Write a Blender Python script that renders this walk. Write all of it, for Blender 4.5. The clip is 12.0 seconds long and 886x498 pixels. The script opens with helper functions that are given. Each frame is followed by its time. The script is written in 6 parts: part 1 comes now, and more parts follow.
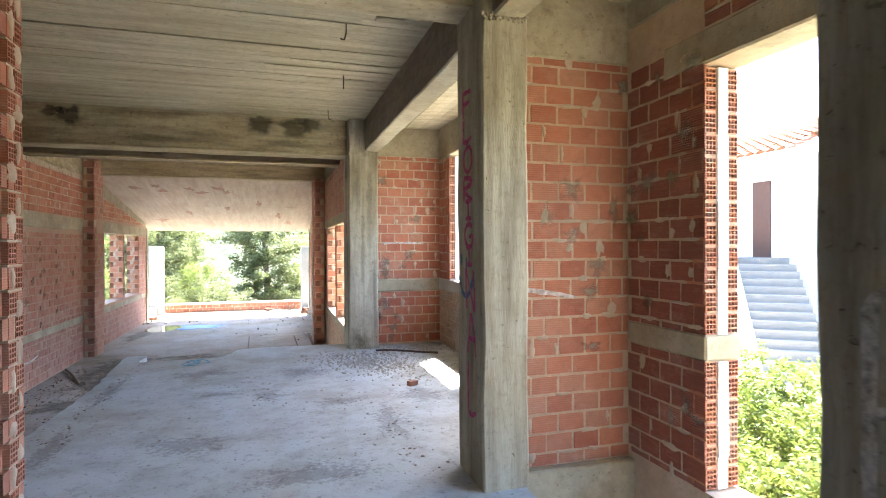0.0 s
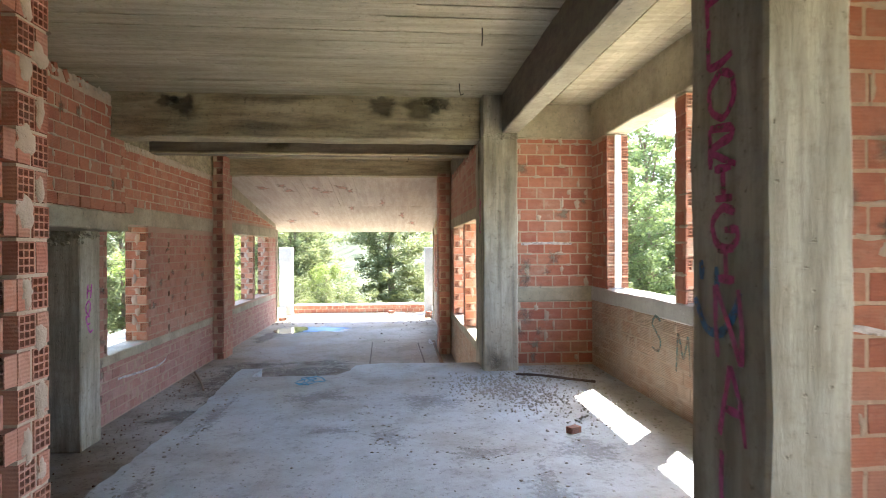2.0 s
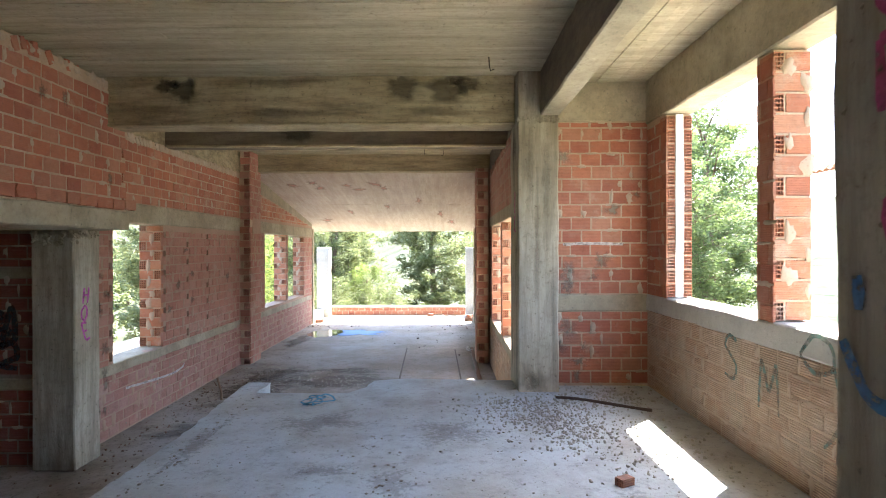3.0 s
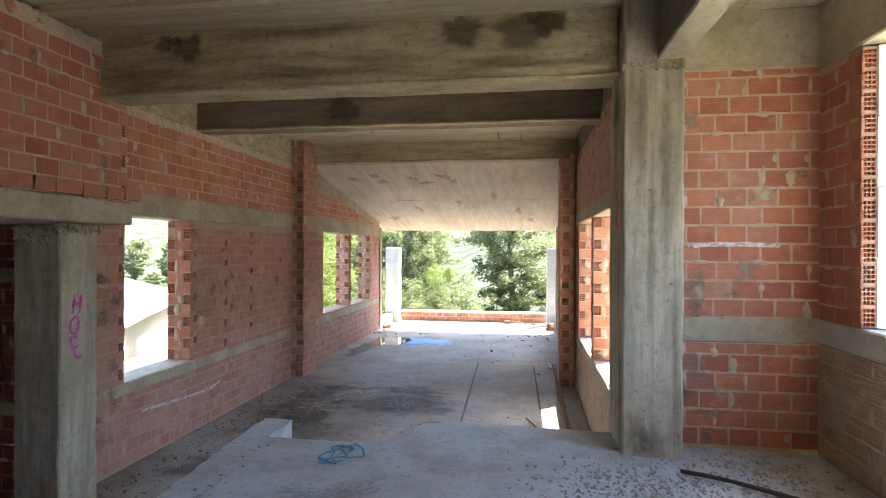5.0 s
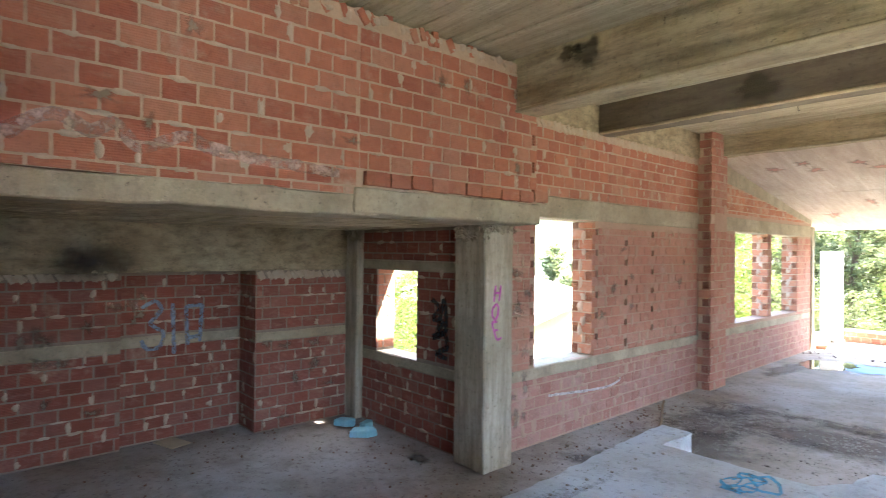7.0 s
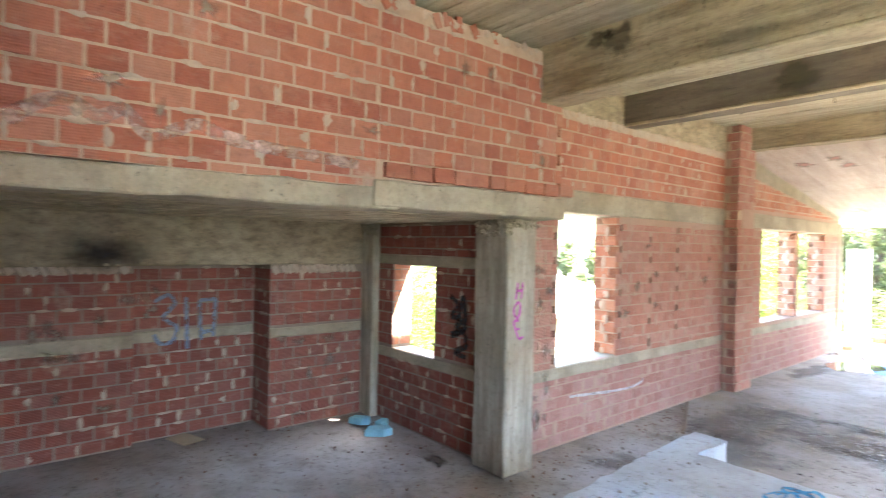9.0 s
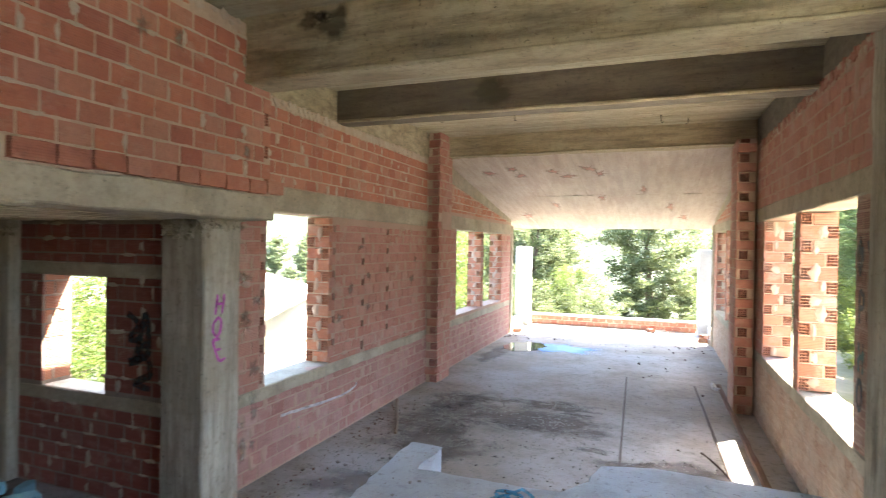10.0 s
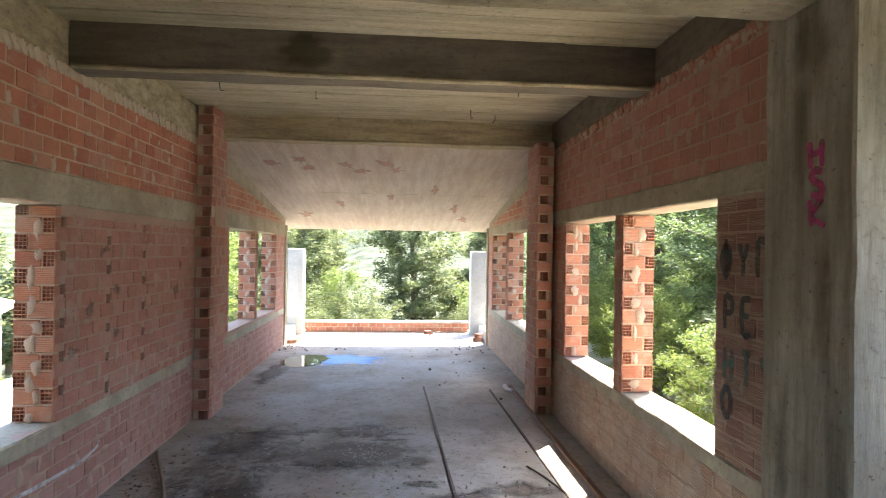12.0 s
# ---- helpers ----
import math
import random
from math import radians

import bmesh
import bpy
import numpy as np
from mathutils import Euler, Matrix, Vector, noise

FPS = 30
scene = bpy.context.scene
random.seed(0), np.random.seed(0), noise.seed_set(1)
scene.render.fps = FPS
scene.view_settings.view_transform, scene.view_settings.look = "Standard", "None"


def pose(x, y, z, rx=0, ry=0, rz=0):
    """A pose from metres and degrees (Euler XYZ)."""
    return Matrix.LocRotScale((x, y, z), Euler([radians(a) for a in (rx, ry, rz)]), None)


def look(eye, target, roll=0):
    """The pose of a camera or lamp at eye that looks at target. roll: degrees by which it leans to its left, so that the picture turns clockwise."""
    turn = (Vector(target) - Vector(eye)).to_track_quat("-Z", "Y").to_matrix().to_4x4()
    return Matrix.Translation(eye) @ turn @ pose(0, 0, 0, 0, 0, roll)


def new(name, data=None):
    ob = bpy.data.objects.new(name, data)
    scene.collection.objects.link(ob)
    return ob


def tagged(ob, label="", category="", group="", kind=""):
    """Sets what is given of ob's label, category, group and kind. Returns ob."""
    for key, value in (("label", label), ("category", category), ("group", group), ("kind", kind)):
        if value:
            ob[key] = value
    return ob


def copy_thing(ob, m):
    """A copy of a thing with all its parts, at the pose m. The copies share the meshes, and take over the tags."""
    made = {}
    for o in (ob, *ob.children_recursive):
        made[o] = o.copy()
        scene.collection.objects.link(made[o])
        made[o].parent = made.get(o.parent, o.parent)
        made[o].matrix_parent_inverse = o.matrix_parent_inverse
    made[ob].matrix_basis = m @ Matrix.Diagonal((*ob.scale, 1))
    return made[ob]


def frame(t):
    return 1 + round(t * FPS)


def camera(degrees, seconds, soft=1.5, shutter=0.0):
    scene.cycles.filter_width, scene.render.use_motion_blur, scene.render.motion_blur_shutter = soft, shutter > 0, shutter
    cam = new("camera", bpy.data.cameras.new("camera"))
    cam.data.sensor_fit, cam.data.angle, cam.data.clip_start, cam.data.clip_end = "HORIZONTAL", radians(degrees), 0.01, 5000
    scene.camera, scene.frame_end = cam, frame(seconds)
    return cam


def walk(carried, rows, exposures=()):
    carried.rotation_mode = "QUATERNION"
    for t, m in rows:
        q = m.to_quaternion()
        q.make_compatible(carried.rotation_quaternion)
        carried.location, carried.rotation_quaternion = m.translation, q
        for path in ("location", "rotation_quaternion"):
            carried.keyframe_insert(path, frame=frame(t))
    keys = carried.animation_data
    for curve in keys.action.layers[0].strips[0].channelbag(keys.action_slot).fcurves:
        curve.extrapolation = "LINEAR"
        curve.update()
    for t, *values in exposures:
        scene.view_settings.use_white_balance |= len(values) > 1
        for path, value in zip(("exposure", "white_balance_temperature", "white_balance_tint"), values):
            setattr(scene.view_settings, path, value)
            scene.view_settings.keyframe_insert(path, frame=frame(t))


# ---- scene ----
cam = camera(77.0, 12.0, soft=1.0, shutter=0.3)
PATH = [
    (0, (0.082, -0.012, 1.375), (0.662, 1.902, 1.366), -0.2),
    (0.5, (-0.031, 0.268, 1.391), (0.51, 2.194, 1.38), -0.2),
    (1, (-0.089, 0.574, 1.401), (0.368, 2.521, 1.393), -0.1),
    (1.5, (0.004, 0.938, 1.404), (0.327, 2.912, 1.396), -0.2),
    (2, (0.094, 1.308, 1.377), (0.254, 3.301, 1.373), -0.2),
    (2.5, (0.192, 1.7, 1.404), (0.253, 3.699, 1.395), -0.1),
    (3, (0.35, 2.102, 1.387), (0.338, 4.102, 1.383), -0.1),
    (3.2, (0.397, 2.264, 1.36), (0.354, 4.264, 1.363), -0.1),
    (4.8, (0.432, 3.467, 1.38), (0.179, 5.451, 1.375), -0.2),
    (5, (0.403, 3.571, 1.39), (0.104, 5.548, 1.388), 0.3),
    (5.5, (0.388, 3.716, 1.391), (-0.114, 5.652, 1.393), 0.2),
    (6, (0.4, 3.768, 1.355), (-0.52, 5.544, 1.361), 0.1),
    (6.5, (0.409, 3.77, 1.335), (-0.862, 5.315, 1.347), 0.4),
    (7, (0.402, 3.741, 1.318), (-1.101, 5.06, 1.325), 0.6),
    (7.2, (0.403, 3.722, 1.307), (-1.163, 4.966, 1.313), 0.5),
    (8, (0.315, 3.775, 1.322), (-1.441, 4.732, 1.312), 0.8),
    (8.8, (0.226, 3.825, 1.344), (-1.419, 4.963, 1.318), 1.0),
    (9, (0.212, 3.809, 1.329), (-1.32, 5.095, 1.314), 1.1),
    (9.5, (0.081, 3.94, 1.427), (-1.024, 5.606, 1.404), 1.5),
    (10, (-0.113, 4.215, 1.399), (-0.82, 6.086, 1.387), 0.9),
    (10.5, (-0.317, 4.493, 1.413), (-0.747, 6.446, 1.403), 0.9),
    (11, (-0.581, 4.763, 1.435), (-0.787, 6.753, 1.427), 1.0),
    (11.5, (-0.784, 5.072, 1.425), (-0.815, 7.072, 1.419), 0.8),
    (12, (-0.933, 5.187, 1.395), (-0.774, 7.181, 1.403), 0.9),
]
EXPOSURE = [(0, 4.16, 6370, 10), (0.5, 3.78, 6370, 10), (1.5, 4.02, 6370, 10), (2, 3.93, 6370, 10), (3, 3.94, 6370, 10), (5, 3.74, 6370, 10), (6, 4.17, 6370, 10), (6.5, 4.40, 6370, 10), (7, 4.70, 6370, 10), (8.2, 5.27, 6370, 10), (9, 5.35, 6370, 10), (9.5, 4.65, 6370, 10), (10, 4.33, 6370, 10), (11, 3.84, 6370, 10), (12, 3.67, 6370, 10)]
walk(cam, [(t, look(eye, target, roll)) for t, eye, target, roll in PATH], EXPOSURE)

# ---- light ----
world = bpy.data.worlds.new("sky")
scene.world = world
world.use_nodes = True
wn = world.node_tree
sky = wn.nodes.new("ShaderNodeTexSky")
sky.sky_type, sky.sun_disc = "NISHITA", False
sky.sun_elevation, sky.sun_rotation = radians(58.7), radians(45)
sky.air_density, sky.dust_density = 1.0, 1.6
wn.nodes["Background"].inputs["Strength"].default_value = 0.15
wn.links.new(sky.outputs[0], wn.nodes["Background"].inputs["Color"])
sun = new("sun", bpy.data.lights.new("sun", "SUN"))
sun.data.energy, sun.data.angle, sun.data.color = 5.0, radians(0.53), (1.0, 0.95, 0.86)
sun.matrix_world = look((8.6, 8.6, 20), (0, 0, 0))

# ---- materials ----


def nodes(name):
    m = bpy.data.materials.new(name)
    m.use_nodes = True
    t = m.node_tree
    return m, t, t.nodes["Principled BSDF"]


def link(t, a, b):
    t.links.new(a, b)


def place(t, scale=(1, 1, 1)):
    g = t.nodes.new("ShaderNodeNewGeometry")
    mp = t.nodes.new("ShaderNodeMapping")
    mp.inputs["Scale"].default_value = scale
    link(t, g.outputs["Position"], mp.inputs["Vector"])
    return mp.outputs["Vector"]


def noise_tex(t, vec, scale, detail=6.0, rough=0.6):
    n = t.nodes.new("ShaderNodeTexNoise")
    n.inputs["Scale"].default_value, n.inputs["Detail"].default_value, n.inputs["Roughness"].default_value = scale, detail, rough
    link(t, vec, n.inputs["Vector"])
    return n.outputs["Fac"]


def ramp(t, fac, lo, hi, a=(0, 0, 0, 1), b=(1, 1, 1, 1)):
    r = t.nodes.new("ShaderNodeValToRGB")
    r.color_ramp.elements[0].position, r.color_ramp.elements[0].color = lo, a
    r.color_ramp.elements[1].position, r.color_ramp.elements[1].color = hi, b
    link(t, fac, r.inputs["Fac"])
    return r.outputs["Color"]


def blend(t, fac, a, b, how="MIX"):
    m = t.nodes.new("ShaderNodeMix")
    m.data_type, m.blend_type = "RGBA", how
    for socket, v in ((m.inputs[0], fac), (m.inputs[6], a), (m.inputs[7], b)):
        if isinstance(v, (int, float)):
            socket.default_value = v
        elif isinstance(v, tuple):
            socket.default_value = (*v[:3], 1)
        else:
            link(t, v, socket)
    return m.outputs[2]


def calc(t, how, a, b):
    m = t.nodes.new("ShaderNodeMath")
    m.operation = how
    for socket, v in ((m.inputs[0], a), (m.inputs[1], b)):
        if isinstance(v, (int, float)):
            socket.default_value = v
        else:
            link(t, v, socket)
    return m.outputs[0]


def bump(t, bsdf, height, strength, distance):
    b = t.nodes.new("ShaderNodeBump")
    b.inputs["Strength"].default_value, b.inputs["Distance"].default_value = strength, distance
    link(t, height, b.inputs["Height"])
    link(t, b.outputs["Normal"], bsdf.inputs["Normal"])


def concrete(name, base, stain, dark, grain=(1, 1, 1), rough=0.9, amount=0.55, planks=False):
    m, t, p = nodes(name)
    v = place(t)
    vs = place(t, grain)
    big = ramp(t, noise_tex(t, v, 0.9, 5), 0.40, 0.66)
    mid = ramp(t, noise_tex(t, vs, 3.1, 6, 0.65), 0.42, 0.72)
    fine = noise_tex(t, vs, 60, 4, 0.7)
    c = blend(t, big, base, stain)
    c = blend(t, calc(t, "MULTIPLY", mid, amount), c, dark)
    c = blend(t, calc(t, "MULTIPLY", fine, 0.5), c, blend(t, 0.45, c, (0, 0, 0)))
    if planks:
        isl = t.nodes.new("ShaderNodeNewGeometry")
        c = blend(t, calc(t, "MULTIPLY", isl.outputs["Random Per Island"], 0.42), c, blend(t, 0.6, c, dark))
    streak = ramp(t, noise_tex(t, place(t, (grain[0] * 2.2, grain[1] * 2.2, grain[2] * 2.2)), 5.0, 8, 0.75), 0.50, 0.68)
    c = blend(t, calc(t, "MULTIPLY", streak, 0.38), c, dark)
    grit = ramp(t, noise_tex(t, v, 17, 9, 0.82), 0.50, 0.64)
    c = blend(t, calc(t, "MULTIPLY", grit, 0.40), c, dark)
    lime = ramp(t, noise_tex(t, vs, 6.5, 9, 0.8), 0.60, 0.70)
    c = blend(t, calc(t, "MULTIPLY", lime, 0.45), c, tuple(min(0.8, x * 1.45) for x in base))
    pits = ramp(t, noise_tex(t, v, 34, 2), 0.68, 0.73)
    c = blend(t, calc(t, "MULTIPLY", pits, 0.75), c, dark)
    link(t, c, p.inputs["Base Color"])
    p.inputs["Roughness"].default_value = rough
    bump(t, p, calc(t, "SUBTRACT", calc(t, "ADD", fine, mid), calc(t, "MULTIPLY", pits, 1.5)), 0.55, 0.006)
    return m


def brick(name, base, ember, dusty, smear=0.62, ribs=0.12, film=0.36):
    m, t, p = nodes(name)
    v = place(t)
    info = t.nodes.new("ShaderNodeObjectInfo")
    isl = t.nodes.new("ShaderNodeNewGeometry")
    r = calc(t, "FRACT", calc(t, "ADD", info.outputs["Random"], isl.outputs["Random Per Island"]), 0)
    c = blend(t, r, base, ember)
    r2 = calc(t, "FRACT", calc(t, "MULTIPLY", r, 7.3), 0)
    c = blend(t, calc(t, "MULTIPLY", ramp(t, r2, 0.55, 1.0), 0.6), c, dusty)
    mot = noise_tex(t, v, 9, 6, 0.65)
    c = blend(t, calc(t, "MULTIPLY", ramp(t, mot, 0.35, 0.8), 0.45), c, blend(t, 0.55, c, (0.05, 0.02, 0.015)))
    sm = ramp(t, noise_tex(t, v, 2.6, 7, 0.7), smear - 0.04, smear + 0.10)
    c = blend(t, calc(t, "MULTIPLY", sm, 0.62), c, (0.44, 0.37, 0.29))
    wash = ramp(t, noise_tex(t, place(t, (1, 1, 3)), 5.5, 8, 0.75), 0.52, 0.74)
    c = blend(t, calc(t, "MULTIPLY", wash, film), c, (0.46, 0.32, 0.24))
    chips = ramp(t, noise_tex(t, v, 28, 5, 0.7), 0.60, 0.70)
    c = blend(t, calc(t, "MULTIPLY", chips, 0.45), c, blend(t, 0.6, c, (0.05, 0.02, 0.015)))
    grit = ramp(t, noise_tex(t, v, 16, 9, 0.82), 0.51, 0.63)
    c = blend(t, calc(t, "MULTIPLY", grit, 0.38), c, blend(t, 0.5, c, (0.06, 0.03, 0.02)))
    dust = ramp(t, noise_tex(t, v, 0.8, 4), 0.45, 0.75)
    c = blend(t, calc(t, "MULTIPLY", dust, 0.35), c, dusty)
    # extruded ribs along the brick: the grooves are coloured darker, broken up in places
    w = t.nodes.new("ShaderNodeTexWave")
    w.wave_type, w.bands_direction = "BANDS", "Z"
    w.inputs["Scale"].default_value, w.inputs["Distortion"].default_value, w.inputs["Detail"].default_value = 22.0, 1.4, 3.0
    link(t, v, w.inputs["Vector"])
    worn = ramp(t, noise_tex(t, v, 3.3, 5, 0.6), 0.36, 0.60)
    groove = calc(t, "MULTIPLY", ramp(t, w.outputs["Fac"], 0.25, 0.75, (1, 1, 1, 1), (0, 0, 0, 1)), calc(t, "ADD", calc(t, "MULTIPLY", worn, 0.7), 0.3))
    c = blend(t, calc(t, "MULTIPLY", groove, ribs), c, blend(t, 0.55, c, (0.10, 0.06, 0.04)))
    crest = ramp(t, noise_tex(t, place(t, (4, 4, 85)), 1.0, 5, 0.7), 0.52, 0.70)
    c = blend(t, calc(t, "MULTIPLY", crest, ribs * 0.9), c, (0.56, 0.44, 0.33))
    link(t, c, p.inputs["Base Color"])
    p.inputs["Roughness"].default_value = 0.88
    h = calc(t, "ADD", noise_tex(t, v, 70, 4), calc(t, "MULTIPLY", w.outputs["Fac"], 0.3 + ribs))
    bump(t, p, calc(t, "ADD", h, sm), 0.55, 0.005)
    return m


def plain(name, colour, rough=0.7, metal=0.0, vary=0.25, scale=12.0, strength=0.3):
    m, t, p = nodes(name)
    v = place(t)
    n = noise_tex(t, v, scale, 5)
    c = blend(t, calc(t, "MULTIPLY", n, vary * 2), colour, tuple(x * 0.45 for x in colour))
    link(t, c, p.inputs["Base Color"])
    p.inputs["Roughness"].default_value, p.inputs["Metallic"].default_value = rough, metal
    bump(t, p, noise_tex(t, v, scale * 6, 4), strength, 0.004)
    return m


def floor_mat(name, base, dust, dark):
    m, t, p = nodes(name)
    v = place(t)
    big = ramp(t, noise_tex(t, v, 0.55, 6, 0.6), 0.42, 0.62)
    mid = ramp(t, noise_tex(t, v, 2.2, 8, 0.7), 0.45, 0.75)
    fine = noise_tex(t, v, 55, 5, 0.75)
    speck = ramp(t, noise_tex(t, v, 21, 4, 0.65), 0.60, 0.66)
    c = blend(t, big, base, dust)
    c = blend(t, calc(t, "MULTIPLY", mid, 0.55), c, dark)
    scuff = ramp(t, noise_tex(t, v, 7.5, 9, 0.8), 0.53, 0.65)
    c = blend(t, calc(t, "MULTIPLY", scuff, 0.55), c, dark)
    c = blend(t, calc(t, "MULTIPLY", fine, 0.6), c, blend(t, 0.5, c, (0.02, 0.02, 0.02)))
    c = blend(t, calc(t, "MULTIPLY", speck, 0.8), c, dark)
    link(t, c, p.inputs["Base Color"])
    p.inputs["Roughness"].default_value = 0.82
    bump(t, p, calc(t, "ADD", fine, mid), 0.5, 0.008)
    return m


MORTAR = concrete("mortar", (0.57, 0.44, 0.32), (0.50, 0.36, 0.25), (0.30, 0.21, 0.145), amount=0.45)
# mortar darkened to put the niche's shade into its colour
MORTAR_SHADED = concrete("shaded_mortar", (0.34, 0.28, 0.22), (0.28, 0.22, 0.17), (0.15, 0.12, 0.09), amount=0.45)
SMEAR = concrete("smeared_mortar", (0.55, 0.45, 0.35), (0.49, 0.38, 0.28), (0.32, 0.25, 0.18), amount=0.5)
SMEARL = concrete("pale_smeared_mortar", (0.53, 0.41, 0.31), (0.48, 0.35, 0.25), (0.34, 0.25, 0.18), amount=0.4)
CONC = concrete("board_marked_concrete", (0.48, 0.425, 0.31), (0.39, 0.335, 0.23), (0.17, 0.15, 0.11))
BEAM = concrete("beam_concrete", (0.50, 0.43, 0.285), (0.40, 0.33, 0.205), (0.12, 0.095, 0.06), (0.5, 1.5, 3.5), amount=0.7)
# darker copy of beam_concrete; also carries shade as colour on edge_beam_right and beam_long
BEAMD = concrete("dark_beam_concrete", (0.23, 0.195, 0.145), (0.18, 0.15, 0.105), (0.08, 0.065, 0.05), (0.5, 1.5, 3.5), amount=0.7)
MORTARP = concrete("pinkish_mortar", (0.47, 0.32, 0.24), (0.43, 0.28, 0.20), (0.31, 0.215, 0.155), amount=0.4)
COLM = concrete("column_concrete", (0.52, 0.475, 0.375), (0.40, 0.345, 0.245), (0.15, 0.125, 0.085), (3.0, 3.0, 0.28), amount=0.75)
CEIL = concrete("ceiling_concrete", (0.61, 0.545, 0.395), (0.53, 0.46, 0.305), (0.21, 0.18, 0.115), (0.3, 4.0, 1), planks=True)
ROOF = concrete("roof_concrete", (0.57, 0.51, 0.43), (0.52, 0.43, 0.35), (0.30, 0.22, 0.17), (3.0, 0.35, 1), planks=True)
PALE = concrete("pale_concrete", (0.58, 0.57, 0.53), (0.50, 0.48, 0.43), (0.33, 0.31, 0.28))
BRICK = brick("red_brick", (0.45, 0.165, 0.095), (0.34, 0.11, 0.068), (0.47, 0.26, 0.18), ribs=0.05)
BRICKP = brick("dusty_pink_brick", (0.43, 0.195, 0.14), (0.37, 0.15, 0.105), (0.45, 0.27, 0.21), 0.60)
# red brick darkened in colour for walls that lie in shade
BRICK_SHADED = brick("shaded_red_brick", (0.28, 0.082, 0.052), (0.20, 0.056, 0.038), (0.30, 0.14, 0.105), 0.62)
BRICKO = brick("orange_brick", (0.48, 0.19, 0.10), (0.38, 0.13, 0.07), (0.50, 0.28, 0.18), 0.54)
BRICKW = brick("washed_brick", (0.40, 0.195, 0.155), (0.33, 0.145, 0.115), (0.43, 0.27, 0.225), 0.60, 0.25)
BRICKR = brick("ribbed_pale_brick", (0.50, 0.335, 0.225), (0.44, 0.265, 0.175), (0.53, 0.41, 0.30), 0.50, 1.0, 0.5)
BRICKG = brick("ribbed_grimy_brick", (0.36, 0.18, 0.13), (0.28, 0.125, 0.09), (0.40, 0.27, 0.20), 0.62, 0.8)
BRICKM = brick("mortared_brick", (0.50, 0.42, 0.32), (0.46, 0.34, 0.25), (0.52, 0.46, 0.37), 0.5)
SLAB = floor_mat("slab_concrete", (0.47, 0.515, 0.555), (0.435, 0.425, 0.395), (0.195, 0.19, 0.18))
LOWF = floor_mat("dusty_floor", (0.35, 0.325, 0.295), (0.28, 0.235, 0.185), (0.11, 0.09, 0.068))

# ---- building helpers ----
BOXF = [(0, 3, 2, 1), (4, 5, 6, 7), (0, 1, 5, 4), (1, 2, 6, 5), (2, 3, 7, 6), (3, 0, 4, 7)]


def mesh(name, verts, faces, material=None, smooth=False):
    me = bpy.data.meshes.new(name)
    me.from_pydata(verts, [], faces)
    if smooth:
        me.polygons.foreach_set("use_smooth", [True] * len(me.polygons))
    if material:
        me.materials.append(material)
    me.update()
    return me


def boxes(name, items, material, parent=None, label="", category="", kind="", soft=0.0):
    """One mesh of boxes (x0, y0, z0, x1, y1, z1)."""
    vs, fs = [], []
    for x0, y0, z0, x1, y1, z1 in items:
        k = len(vs)
        vs += [(x0, y0, z0), (x1, y0, z0), (x1, y1, z0), (x0, y1, z0), (x0, y0, z1), (x1, y0, z1), (x1, y1, z1), (x0, y1, z1)]
        fs += [tuple(k + i for i in f) for f in BOXF]
    me = mesh(name, vs, fs, material)
    if soft:
        bm = bmesh.new()
        bm.from_mesh(me)
        bmesh.ops.bevel(bm, geom=bm.edges[:], offset=soft, segments=2, affect="EDGES", profile=0.6)
        bm.to_mesh(me)
        bm.free()
    ob = new(name, me)
    ob.parent = parent
    return tagged(ob, label, category, "", kind)


def cast(name, x0, y0, z0, x1, y1, z1, material, label, category, parent=None, kind="structure", step=0.18, wob=0.006, seed=0):
    """A cast concrete member: a box cut into short lengths, with chipped, uneven faces."""
    bm = bmesh.new()
    bmesh.ops.create_cube(bm, size=1)
    size = Vector((x1 - x0, y1 - y0, z1 - z0))
    bmesh.ops.scale(bm, vec=size, verts=bm.verts)
    bmesh.ops.translate(bm, vec=((x0 + x1) / 2, (y0 + y1) / 2, (z0 + z1) / 2), verts=bm.verts)
    for axis in range(3):
        n = int(size[axis] / step)
        lo = (x0, y0, z0)[axis]
        for i in range(1, n + 1):
            at = lo + size[axis] * i / (n + 1)
            co, no = [0, 0, 0], [0, 0, 0]
            co[axis], no[axis] = at, 1
            bmesh.ops.bisect_plane(bm, geom=bm.verts[:] + bm.edges[:] + bm.faces[:], plane_co=co, plane_no=no)
    sharp = [e for e in bm.edges if len(e.link_faces) == 2 and e.calc_face_angle(0) > 1]
    bmesh.ops.bevel(bm, geom=sharp, offset=0.012, segments=1, affect="EDGES")
    for v in bm.verts:
        q = v.co * 2.3 + Vector((seed * 7.1, 0, 0))
        v.co += Vector((noise.noise(q), noise.noise(q + Vector((31, 0, 0))), noise.noise(q + Vector((0, 57, 0))))) * wob * 1.6
        q = v.co * 13 + Vector((seed * 3.7, 5, 0))
        v.co += Vector((noise.noise(q), noise.noise(q + Vector((11, 0, 0))), noise.noise(q + Vector((0, 23, 0))))) * wob * 0.7
    me = bpy.data.meshes.new(name)
    bm.to_mesh(me)
    bm.free()
    me.materials.append(material)
    ob = new(name, me)
    ob.parent = parent
    return tagged(ob, label, category, "", kind)


